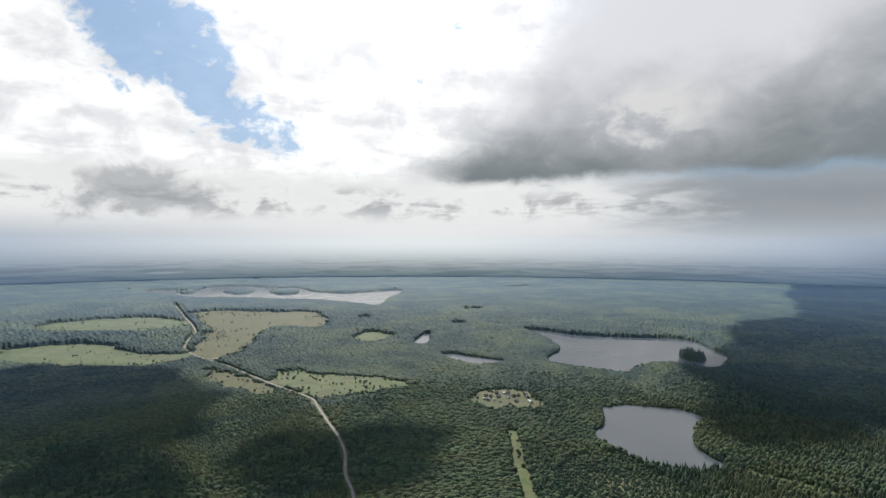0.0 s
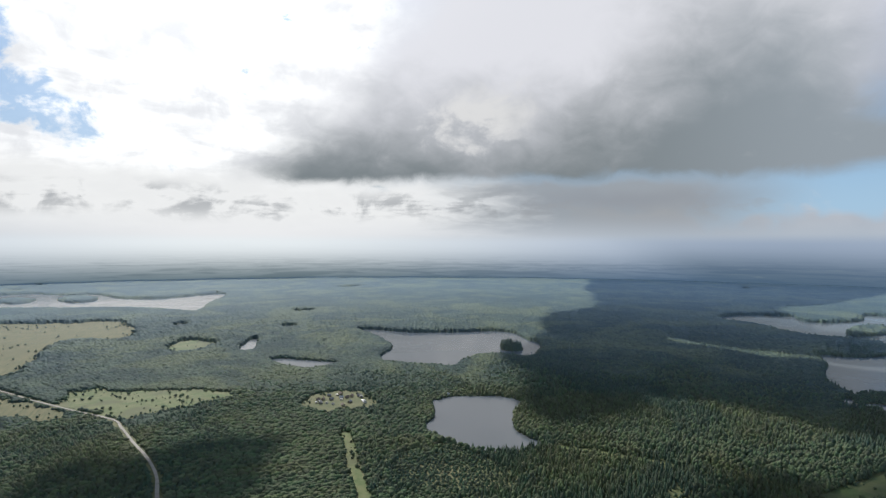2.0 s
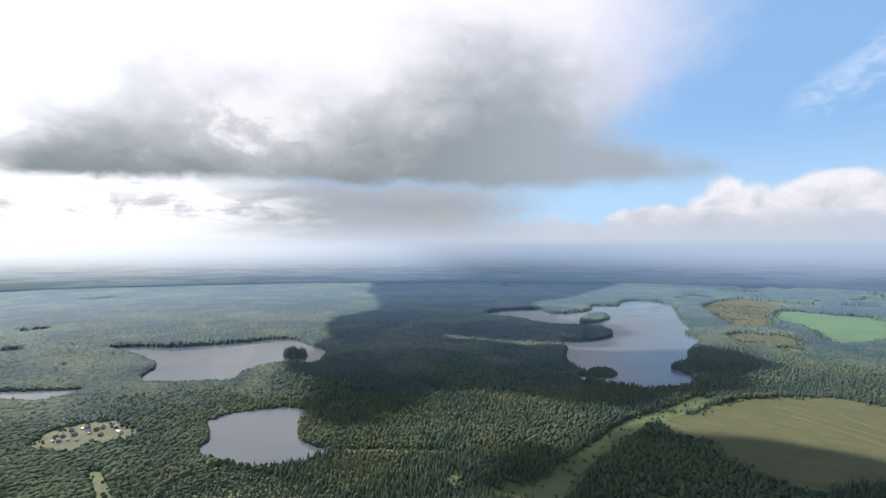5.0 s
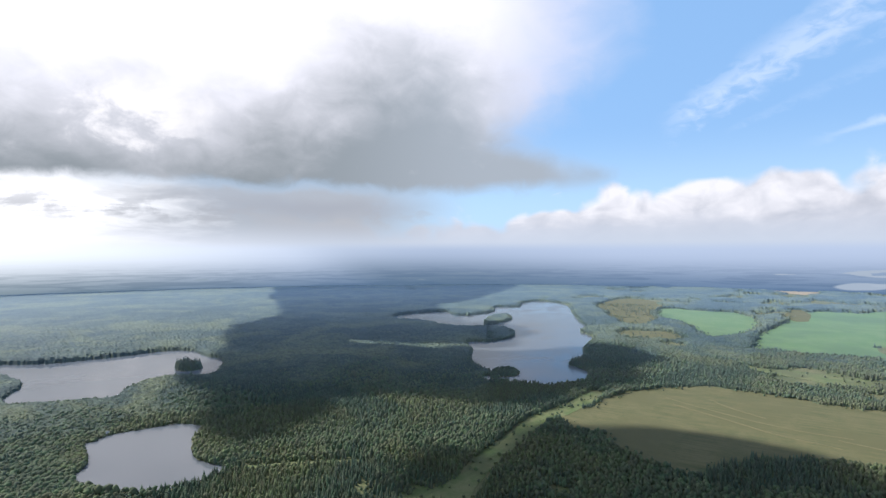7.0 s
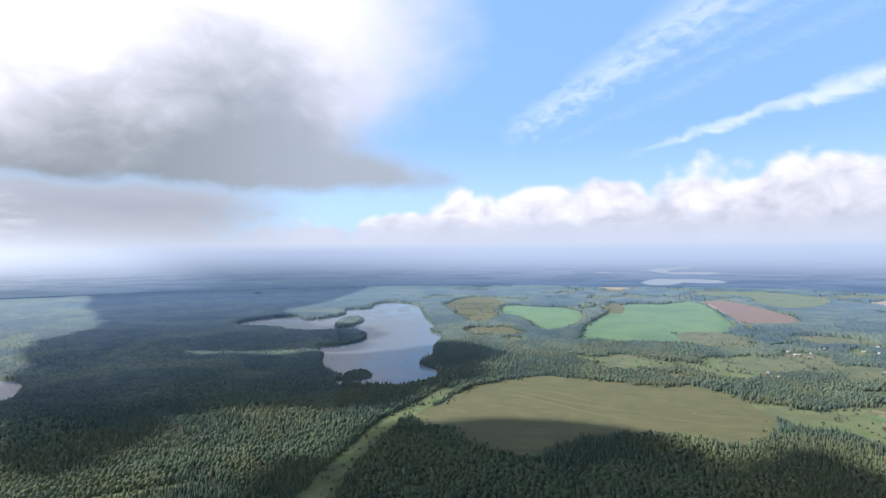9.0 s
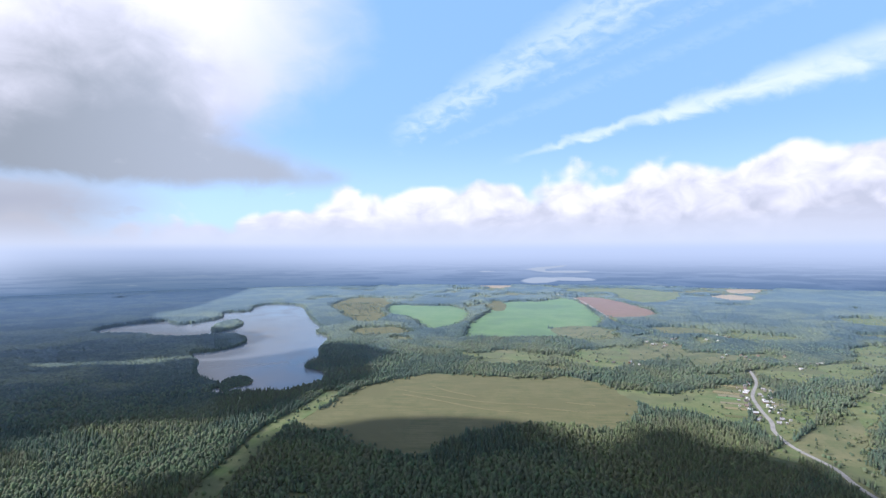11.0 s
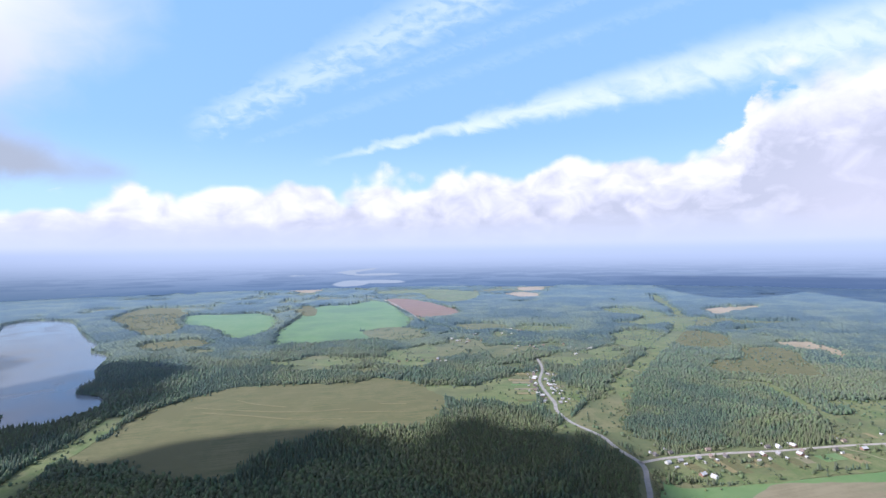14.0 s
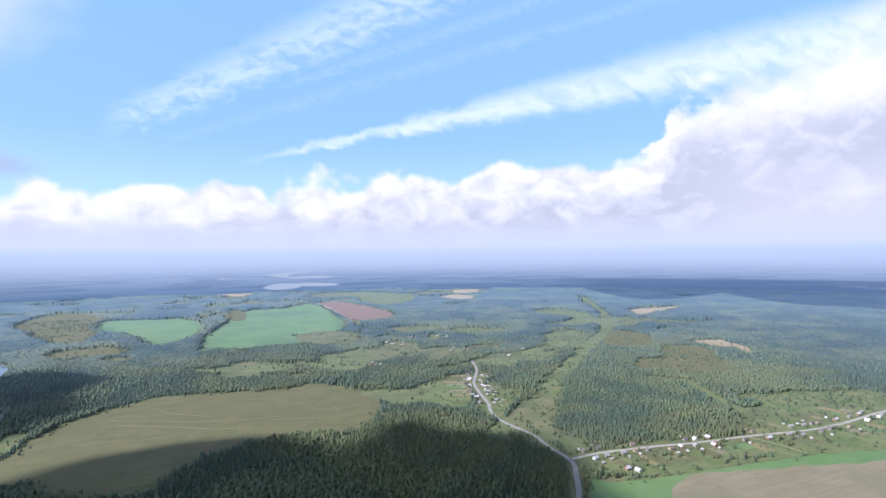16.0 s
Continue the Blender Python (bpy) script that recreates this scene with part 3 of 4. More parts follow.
def rounded(points, steps=6, rough=0.0, seed=0):
    """A closed outline through the points, smoothed and slightly ragged."""
    p = np.array(points, float)
    n = len(p)
    out = []
    for i in range(n):
        a, b, c_, d = p[i - 1], p[i], p[(i + 1) % n], p[(i + 2) % n]
        for s in range(steps):
            t = s / steps
            out.append(0.5 * (2 * b + (c_ - a) * t + (2 * a - 5 * b + 4 * c_ - d) * t * t + (3 * b - a - 3 * c_ + d) * t ** 3))
    out = np.array(out)
    if rough:
        grain = max(60.0, rough * 3.0)
        dx_ = fractal(out[:, 0], out[:, 1], grain, seed) - 0.5
        dy_ = fractal(out[:, 0], out[:, 1], grain, seed + 5) - 0.5
        out = out + np.c_[dx_, dy_] * 2 * rough
    return out


def inside(poly, x, y):
    poly = np.asarray(poly, float)
    hit = np.zeros(np.shape(x), bool)
    box = (x > poly[:, 0].min()) & (x < poly[:, 0].max()) & (y > poly[:, 1].min()) & (y < poly[:, 1].max())
    if not box.any():
        return hit
    px, py = x[box], y[box]
    res = np.zeros(px.shape, bool)
    for (x0, y0), (x1, y1) in zip(poly, np.roll(poly, -1, 0)):
        if y0 == y1:
            continue
        cross = ((y0 > py) != (y1 > py)) & (px < (x1 - x0) * (py - y0) / (y1 - y0) + x0)
        res ^= cross
    hit[box] = res
    return hit


def line_distance(line, x, y):
    best = np.full(np.shape(x), 1e9)
    for (x0, y0), (x1, y1) in zip(line[:-1], line[1:]):
        dx_, dy_ = x1 - x0, y1 - y0
        t = np.clip(((x - x0) * dx_ + (y - y0) * dy_) / (dx_ * dx_ + dy_ * dy_), 0, 1)
        best = np.minimum(best, np.hypot(x - x0 - t * dx_, y - y0 - t * dy_))
    return best


def mesh_of(name, verts, faces, mat, smooth=False):
    """A mesh from numpy arrays of places and of triangles or quads."""
    me = bpy.data.meshes.new(name)
    verts, faces = np.asarray(verts, np.float32), np.asarray(faces, np.int32)
    k = faces.shape[1]
    me.vertices.add(len(verts))
    me.vertices.foreach_set("co", verts.ravel())
    me.loops.add(faces.size)
    me.loops.foreach_set("vertex_index", faces.ravel())
    me.polygons.add(len(faces))
    me.polygons.foreach_set("loop_start", np.arange(0, faces.size, k, dtype=np.int32))
    me.polygons.foreach_set("use_smooth", np.full(len(faces), smooth))
    me.materials.append(mat)
    me.update(calc_edges=True)
    return me


def slab(name, outline, z, mat, drop=0.6):
    """A flat sheet with a short skirt, so that it has a real edge."""
    n = len(outline)
    verts = [(x, y, z) for x, y in outline] + [(x, y, z - drop) for x, y in outline]
    area = sum(a[0] * b[1] - b[0] * a[1] for a, b in zip(outline, np.roll(outline, -1, 0)))
    top = list(range(n)) if area > 0 else list(range(n - 1, -1, -1))
    side = [(i, i + n, (i + 1) % n + n, (i + 1) % n) for i in range(n)]
    me = bpy.data.meshes.new(name)
    me.from_pydata(verts, [], [top] + side)
    me.materials.append(mat)
    return me


def smooth_line(points, steps=6):
    p = np.array(points, float)
    p = np.vstack([2 * p[0] - p[1], p, 2 * p[-1] - p[-2]])
    out = []
    for i in range(1, len(p) - 2):
        a, b, c_, d = p[i - 1], p[i], p[i + 1], p[i + 2]
        for s in range(steps):
            t = s / steps
            out.append(0.5 * (2 * b + (c_ - a) * t + (2 * a - 5 * b + 4 * c_ - d) * t * t + (3 * b - a - 3 * c_ + d) * t ** 3))
    out.append(p[-2])
    return np.array(out)


def ribbon(name, points, width, z, mat, ragged=0.0):
    """A strip along a line, with a low edge on both sides."""
    line = smooth_line(points)
    d = np.gradient(line, axis=0)
    d /= np.linalg.norm(d, axis=1)[:, None]
    nrm = np.c_[-d[:, 1], d[:, 0]]
    half = width / 2 + (fractal(line[:, 0], line[:, 1], 40, 3) - 0.5) * 2 * ragged
    l, r = line + nrm * half[:, None], line - nrm * half[:, None]
    n = len(line)
    verts = np.vstack([np.c_[l, np.full(n, z - 0.5)], np.c_[l, np.full(n, z)], np.c_[r, np.full(n, z)], np.c_[r, np.full(n, z - 0.5)]])
    faces = [(k * n + i, (k + 1) * n + i, (k + 1) * n + i + 1, k * n + i + 1) for k in range(3) for i in range(n - 1)]
    me = mesh_of(name, verts, np.array(faces)[:, ::-1], mat)
    return me


def drawn_in(outline, tall):
    """The outline with its near shore moved in under trees of that height."""
    o = np.asarray(outline, float)
    d = np.roll(o, -1, 0) - np.roll(o, 1, 0)
    area = np.sum(o[:, 0] * np.roll(o[:, 1], -1) - np.roll(o[:, 0], -1) * o[:, 1])
    n = np.c_[d[:, 1], -d[:, 0]] * math.copysign(1.0, area)
    n /= np.linalg.norm(n, axis=1)[:, None] + 1e-9
    r = np.linalg.norm(o, axis=1)[:, None]
    face = np.clip(-np.sum(n * o, axis=1)[:, None] / r, 0, 1)
    return o - o / r * face * (tall * r / 300.0)


LAKE_EDGE = {k: drawn_in(rounded(v, 6, 5.0, 11), 4.0) for k, v in LAKES.items()}
ISLE_EDGE = {k: rounded(v, 6, 4.0, 23) for k, v in ISLANDS.items()}
FIELD_EDGE = [drawn_in(rounded(f[0], 14, 5.0 if f[1] in (M_GREEN, M_SOIL, M_STUBBLE) else 13.0, 31), 3.5) for f in FIELDS]


def land(x, y):
    """Where trees stand: True for woodland. x, y: numpy arrays."""
    wx = x + (fractal(x, y, 90, 71) - 0.5) * 60 + (value_noise(x, y, 14, 73) - 0.5) * 16
    wy = y + (fractal(x, y, 90, 72) - 0.5) * 60 + (value_noise(x, y, 14, 74) - 0.5) * 16
    r, a = np.hypot(x, y), np.degrees(np.arctan2(x, y))
    # the east is a patchwork, the west nearly all wood
    east = np.clip((a - 60) / 12, 0, 1) * np.clip((r - 1150) / 350, 0, 1) * np.clip(1.0 - (a - 108) / 9, 0.40, 1.0)
    far_west = np.clip((-12 - a) / 12, 0, 1) * np.clip((r - 1300) / 500, 0, 1)
    patch = 0.45 * fractal(x, y, 520, 91, 3) + 0.55 * fractal(x, y, 150, 93, 3)
    far_off = np.clip((r - 1600) / 500, 0, 1) * np.clip((a - 35) / 25, 0.45, 1) * 0.55
    wood = patch > 0.14 + 0.27 * np.maximum(np.maximum(east, far_west * 0.55), far_off)
    for e in FIELD_EDGE:
        wood &= ~inside(e, wx, wy)
    for line, width, _ in CLEARED.values():
        wood &= (line_distance(line, wx, wy) if width > 40 else line_distance(line, x, y)) > width / 2 + (0.0 if width > 40 else 2.0)
    for line, width, _ in STRIPS.values():
        wood &= line_distance(line, x, y) > width / 2 + 4.5
    for line, width in BELTS:
        wood |= line_distance(line, wx, wy) < width / 2
    dry = np.ones(x.shape, bool)
    for e in LAKE_EDGE.values():
        dry &= ~inside(e, x, y)
    for e in ISLE_EDGE.values():
        dry |= inside(e, x, y)
    return wood & dry


# ---- ground, water, fields, roads ----
rings = np.concatenate([[0, 60, 150], np.arange(260, 2000, 110), np.arange(2000, 4901, 290)])
turns = 144
gv = [(0, 0, 0)] + [(r * math.sin(2 * math.pi * k / turns), r * math.cos(2 * math.pi * k / turns), 0) for r in rings[1:] for k in range(turns)]
gf = [(0, 1 + (k + 1) % turns, 1 + k) for k in range(turns)]
gf += [(1 + i * turns + k, 1 + i * turns + (k + 1) % turns, 1 + (i + 1) * turns + (k + 1) % turns, 1 + (i + 1) * turns + k) for i in range(len(rings) - 2) for k in range(turns)]
me = bpy.data.meshes.new("ground")
me.from_pydata(gv, [], gf)
me.materials.append(M_ROUGH)
tagged(new("ground", me), "flat rough grassland under woods and lakes", "ground", kind="structure")

for key, e in LAKE_EDGE.items():
    tagged(new(key, slab(key, e, 0.45, M_WATER)), "calm grey lake mirroring the cloudy sky", "water", kind="structure")
for key, e in ISLE_EDGE.items():
    tagged(new(key, slab(key, e, 0.9, M_SAND)), "low wooded island in a grey lake", "island", kind="structure")
for k, ((_, mat, label), e) in enumerate(zip(FIELDS, FIELD_EDGE)):
    tagged(new("field", slab("field", e, 0.20 + 0.012 * k, mat)), label, "field", kind="structure")
for key, (line, width, mat) in CLEARED.items():
    tagged(new(key, ribbon(key, line, width, 0.58, mat, width * 0.18)), "cleared grassy strip through woodland", "clearing", kind="structure")
for key, (line, width, mat) in STRIPS.items():
    tagged(new(key, ribbon(key, line, width, 0.70, mat, 0.6)), "pale narrow country road", "road", kind="structure")

# ---- glowing backdrop ring on the horizon, painted with far land, haze and shade ----
mat = bpy.data.materials.new("far_land_glow")
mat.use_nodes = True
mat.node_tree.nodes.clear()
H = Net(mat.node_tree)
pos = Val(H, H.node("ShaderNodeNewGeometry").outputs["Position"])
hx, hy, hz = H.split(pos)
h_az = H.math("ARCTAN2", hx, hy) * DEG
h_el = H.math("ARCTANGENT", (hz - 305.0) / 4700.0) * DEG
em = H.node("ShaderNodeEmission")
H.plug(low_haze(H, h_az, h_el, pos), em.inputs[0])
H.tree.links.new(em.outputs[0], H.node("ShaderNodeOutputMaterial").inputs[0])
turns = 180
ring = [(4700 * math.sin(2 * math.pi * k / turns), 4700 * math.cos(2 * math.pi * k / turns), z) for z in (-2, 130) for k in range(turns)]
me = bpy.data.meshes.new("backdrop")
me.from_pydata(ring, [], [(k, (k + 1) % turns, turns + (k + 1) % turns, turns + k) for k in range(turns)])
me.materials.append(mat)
tagged(new("backdrop", me), "glowing backdrop painted as blue hazy distant land", "backdrop", kind="structure")

# ---- far woods: a knobbly canopy ----
R_NEAR = 980.0
ca = np.radians(np.concatenate([np.arange(-60, 165, 0.17), np.arange(165, 300, 1.5)]))
cr = [R_NEAR]
while cr[-1] < 4860:
    cr.append(cr[-1] + max(6.5, cr[-1] ** 2 / 284000 * 1.1))
cr = np.array(cr)
RR, AA = np.meshgrid(cr, ca, indexing="ij")
gen = np.random.default_rng(4)
RR = RR + (gen.random(RR.shape) - 0.5) * np.gradient(cr)[:, None] * 0.7
cx, cy = RR * np.sin(AA), RR * np.cos(AA)
wood = land(cx, cy)
stand = fractal(cx, cy, 160, 41, 3)
grown = np.clip((RR - np.where(np.degrees(AA) > 55, 1450, 980)) / 900, 0, 1)     # under the single trees it lies low
full = sum(np.roll(np.roll(wood, i, 0), j, 1) for i in (-1, 0, 1) for j in (-2, 0, 2)) / 9.0
hills = np.clip(fractal(cx, cy, 650, 83, 2) - 0.42, 0, 1) * 12 * np.clip((RR - 1500) / 600, 0, 1)
for e in list(LAKE_EDGE.values()) + FIELD_EDGE:
    hills *= 1.0 - np.clip(1.0 - np.hypot(cx - e[:, 0].mean(), cy - e[:, 1].mean()) / (1.35 * np.hypot(*(e - e.mean(0)).T).max()), 0, 0.25) * 4
cz = np.where(wood, hills * full + (0.35 + 0.65 * full ** 2) * (7.0 + 7.0 * stand) * (0.10 + 0.90 * grown) + gen.random(RR.shape) * (1.0 + 4.0 * grown) * np.clip(3300 / RR - 0.6, 0.25, 1), -3.0)
ni, nj = RR.shape
idx = np.arange(ni * nj).reshape(ni, nj)
nxt = np.roll(idx, -1, 1)
quads = np.stack([idx[:-1], nxt[:-1], nxt[1:], idx[1:]], -1).reshape(-1, 4)
keep = (cz.ravel()[quads] > 0).any(1)
me = mesh_of("far_woods", np.c_[cx.ravel(), cy.ravel(), cz.ravel()], quads[keep][:, ::-1], M_CANOPY, False)
tagged(new("far_woods", me), "distant mixed forest fading into blue haze", "forest", kind="stuff")

# ---- nearer woods: single trees ----
def conifer():
    k = np.arange(5) * math.tau / 5
    lo = np.c_[np.cos(k), np.sin(k), np.full(5, 0.10)]
    mi = np.c_[0.55 * np.cos(k + 0.6), 0.55 * np.sin(k + 0.6), np.full(5, 0.50)]
    return crown_faces(lo, mi)


def broadleaf():
    k = np.arange(5) * math.tau / 5
    lo = np.c_[0.80 * np.cos(k), 0.80 * np.sin(k), np.full(5, 0.20)]
    mi = np.c_[0.92 * np.cos(k + 0.6), 0.92 * np.sin(k + 0.6), np.full(5, 0.68)]
    return crown_faces(lo, mi)


def crown_faces(lo, mi):
    n = len(lo)
    f = []
    for i in range(n):
        j = (i + 1) % n
        f += [(i, j, n + i), (j, n + j, n + i), (n + i, n + j, 2 * n)]
    return np.vstack([lo, mi, [[0, 0, 1]]]), np.array(f)


def plant(shape, x, y, height, width, gen, ragged):
    """Triangles of many trees of one shape, each turned, leaning and ragged in its own way."""
    v, f = shape
    n, m = len(x), len(v)
    turn = gen.random(n) * 6.283
    c_, s_ = np.cos(turn)[:, None], np.sin(turn)[:, None]
    jit = 1 + (gen.random((n, m)) - 0.5) * ragged
    vx, vy = v[None, :, 0] * jit, v[None, :, 1] * jit
    X = x[:, None] + (vx * c_ - vy * s_) * width[:, None]
    Y = y[:, None] + (vx * s_ + vy * c_) * width[:, None]
    Z = v[None, :, 2] * height[:, None] * (1 + (gen.random((n, m)) - 0.5) * ragged * 0.25)
    verts = np.stack([X, Y, Z], -1).reshape(-1, 3)
    faces = (f[None] + (np.arange(n) * m)[:, None, None]).reshape(-1, 3)
    return verts, faces


step = 4.5
gx_, gy_ = np.meshgrid(np.arange(-1700, 2150, step), np.arange(-1500, 2150, step), indexing="ij")
gx_ = (gx_ + (gen.random(gx_.shape) - 0.5) * step * 0.95).ravel()
gy_ = (gy_ + (gen.random(gy_.shape) - 0.5) * step * 0.95).ravel()
rr, aa = np.hypot(gx_, gy_), np.degrees(np.arctan2(gx_, gy_))
thin = gen.random(len(rr)) > np.clip((rr - np.where(aa > 55, 1450, 980)) / np.where(aa > 55, 1200, 900), 0, 1) ** 0.6
for e in ISLE_EDGE.values():
    thin |= inside(e, gx_, gy_)
near = (rr > 560) & thin & (aa > -44) & (aa < 150)
gx_, gy_, rr = gx_[near], gy_[near], rr[near]
wood = land(gx_, gy_)
tx, ty = gx_[wood], gy_[wood]
# walls of trees round the lakes and along the open land farther off


def edge_trees(outline, gap, rows, deep):
    """Places just outside a closed outline."""
    o = np.vstack([outline, outline[:1]])
    seg = np.hypot(*np.diff(o, axis=0).T)
    run = np.concatenate([[0], np.cumsum(seg)])
    n = int(run[-1] / gap) * rows
    q = gen.random(n) * run[-1]
    i = np.clip(np.searchsorted(run, q) - 1, 0, len(seg) - 1)
    pts = o[i] + (o[i + 1] - o[i]) * ((q - run[i]) / np.maximum(seg[i], 1e-6))[:, None]
    return pts + (gen.random((n, 2)) - 0.5) * 2 * deep


belt = np.vstack([edge_trees(e, 4.5, 2, 11.0) for e in LAKE_EDGE.values()] + [edge_trees(e, 5.0, 2, 14.0) for e in FIELD_EDGE])
far_az = np.degrees(np.arctan2(belt[:, 0], belt[:, 1]))
far_r = np.hypot(belt[:, 0], belt[:, 1])
belt = belt[(far_r > 980) & (far_r < 3300) & (far_az > 36) & (far_az < 150)]
belt = belt[land(belt[:, 0], belt[:, 1])]
tx, ty = np.concatenate([tx, belt[:, 0]]), np.concatenate([ty, belt[:, 1]])
stand = fractal(tx, ty, 170, 55, 3)
west = np.clip(1.2 - np.degrees(np.arctan2(tx, ty)) / 26, 0, 1)      # more broadleaf wood there
spruce = stand + (gen.random(len(tx)) - 0.5) * 0.25 > 0.47 + 0.09 * west
age = 0.62 + 0.85 * fractal(tx, ty, 110, 61, 2)
age *= np.where(inside(rounded([(175, 735), (240, 765), (280, 705), (300, 615), (240, 600), (150, 650)]), tx, ty), 0.55, 1.0)     # a young stand
young = rounded([(904, -380), (986, -429), (1167, -585), (1176, -759), (1033, -822), (794, -743), (751, -723), (719, -584), (727, -469), (749, -395), (822, -383)], 6, 25.0, 5)
age *= np.where(inside(young, tx, ty), 0.80, 1.0) * np.where(np.degrees(np.arctan2(tx, ty)) > 95, 0.85, 1.0)
size = age * (0.55 + 0.75 * gen.random(len(tx)) ** 1.4)
size *= np.where(inside(ISLE_EDGE["wooded_island"], tx, ty), 2.0, 1.0) * np.where(inside(ISLE_EDGE["spit"], tx, ty), 0.6, 1.0)
size[len(tx) - len(belt):] *= 1.1
for name, pick, shape, hgt, wid, rag, mat, label in (
        ("spruce_wood", spruce, conifer(), 11.0, 2.1, 0.8, M_SPRUCE, "dense dark green spruce forest"),
        ("birch_wood", ~spruce, broadleaf(), 9.2, 2.7, 0.7, M_BIRCH, "lighter green mixed birch forest")):
    v, f = plant(shape, tx[pick], ty[pick], hgt * size[pick] * (1 - 0.48 * west[pick]), wid * (0.6 + 0.4 * size[pick]) * (1 + 0.65 * west[pick]), gen, rag)
    tagged(new(name, mesh_of(name, v, f, mat, True)), label, "forest", kind="stuff")

# ---- scrub: low bushes thinly over the open land, thicker beside the woods ----
n_try = 420000
bx, by = gen.uniform(-1700, 3000, n_try), gen.uniform(-1600, 2400, n_try)
br = np.hypot(bx, by)
ok = (br > 600) & (br < 3200) & (np.degrees(np.arctan2(bx, by)) < 150) & (np.degrees(np.arctan2(bx, by)) > -44)
bx, by = bx[ok], by[ok]
ok = ~land(bx, by)
bx, by = bx[ok], by[ok]
rim = np.zeros(len(bx))
for ang in np.arange(8) * math.pi / 4:
    rim += land(bx + 22 * math.cos(ang), by + 22 * math.sin(ang))
thick = fractal(bx, by, 120, 47, 3)
crop = np.zeros(len(bx), bool)
for k in (6, 7, 8, 9, 12, 13, 17, 19, 20):
    crop |= inside(FIELD_EDGE[k], bx, by)
chance = np.where(crop, 0.0, np.where(bx > 500, 0.06, 0.01)) + np.clip(thick - 0.5, 0, 1) * np.where(crop, 0.0, np.where(bx > 500, 1.2, 0.6)) + rim * 0.09
ok = gen.random(len(bx)) < chance
for e in list(LAKE_EDGE.values()):
    ok &= ~inside(e, bx, by)
for line, width, _ in STRIPS.values():
    ok &= line_distance(line, bx, by) > width / 2 + 3
for line, width, _ in CLEARED.values():
    ok &= (line_distance(line, bx, by) > width / 2) | (gen.random(len(bx)) < 0.35)
bx, by = bx[ok][:36000], by[ok][:36000]
size = 0.45 + gen.random(len(bx)) ** 2 * 1.3
v, f = plant(broadleaf(), bx, by, 3.6 * size, 1.9 * size, gen, 0.8)
tagged(new("scrub", mesh_of("scrub", v, f, M_BIRCH, True)), "scattered green bushes on open land", "bushes", kind="stuff")

# ---- unseen clouds added overhead, towards the sun, to cast shade on the land ----
M_CLOUD = surface("shade_cloud", [(0.80, 0.80, 0.82), (0.88, 0.88, 0.89)], 300, 1.0, 0.0)
CLOUD_HEIGHT = 3200.0
REACH = CLOUD_HEIGHT / math.tan(radians(SUN_EL))
SHIFT = (REACH * math.sin(radians(SUN_AZ)), REACH * math.cos(radians(SUN_AZ)))


def cloud(x, y, length, width, turn, seed):
    """An unseen ragged flat-based cloud, added so that its shade falls round (x, y) on the ground."""
    bm = bmesh.new()
    bmesh.ops.create_icosphere(bm, subdivisions=4, radius=1.0)
    for v in bm.verts:
        p = v.co.copy()
        k = 1.0
        for f, amp in ((1.4, 0.45), (3.2, 0.26), (7.5, 0.13), (16.0, 0.07)):
            k += amp * noise.noise(p * f + Vector((seed * 7.3, seed * 3.1, 0)))
        v.co = Vector((p.x * k * length, p.y * k * width, max(p.z * k * 90.0, -25.0)))
    me = bpy.data.meshes.new("cloud")
    bm.to_mesh(me)
    bm.free()
    me.materials.append(M_CLOUD)
    ob = new("cloud", me)
    ob.matrix_world = pose(x + SHIFT[0], y + SHIFT[1], CLOUD_HEIGHT, 0, 0, turn)
    return tagged(ob, "unseen white flat-based cloud added to shade the land", "cloud", "clouds overhead")


def shade_bank(outline, seed, ragged=22.0):
    """An unseen broad flat-based cloud with a ragged rim, added for its shade; outline: where that ends on the ground.
    """
    rim = rounded(outline, 16, ragged, seed)
    mid = rim.mean(0)
    n = len(rim)
    bulge = 60 + 50 * fractal(rim[:, 0], rim[:, 1], 150, seed)
    verts = [(x - mid[0], y - mid[1], 0.0) for x, y in rim]
    verts += [((x - mid[0]) * 0.97, (y - mid[1]) * 0.97, h * 0.7) for (x, y), h in zip(rim, bulge)]
    verts += [((x - mid[0]) * 0.85, (y - mid[1]) * 0.85, h) for (x, y), h in zip(rim, bulge)]
    faces = [(k * n + i, k * n + (i + 1) % n, (k + 1) * n + (i + 1) % n, (k + 1) * n + i) for k in (0, 1) for i in range(n)]
    me = bpy.data.meshes.new("cloud")
    me.from_pydata(verts, [], faces + [tuple(range(n))[::-1], tuple(range(2 * n, 3 * n))])
    me.materials.append(M_CLOUD)
    ob = new("cloud", me)
    ob.matrix_world = pose(mid[0] + SHIFT[0], mid[1] + SHIFT[1], CLOUD_HEIGHT)
    return tagged(ob, "unseen broad flat-based cloud bank added to shade the land", "cloud", "clouds overhead")


# small clouds out of view, added to dapple the near woods with shade
SHADE_FLECKS = [(-150, 760, 150, 70, 10), (-420, 640, 120, 60, 0), (560, 450, 90, 50, 0)]
for k, (x, y, length, width, turn) in enumerate(SHADE_FLECKS + [
        (-760, 930, 330, 270, 10), (-1605, 1085, 500, 220, 20), (1635, 1775, 500, 320, 35),
        (570, 930, 170, 80, 50)]):
    cloud(x, y, length, width, turn, k + 1)
shade_bank([(835, 480), (870, 400), (915, 340), (945, 270), (955, 200), (938, 145), (893, 115), (860, 75), (800, 60), (775, -5), (820, -55), (900, -105), (940, -125), (890, -150), (865, -190), (838, -255), (790, -300), (730, -335), (640, -310), (480, -280), (350, 0), (420, 330), (540, 420), (640, 475)], 3)
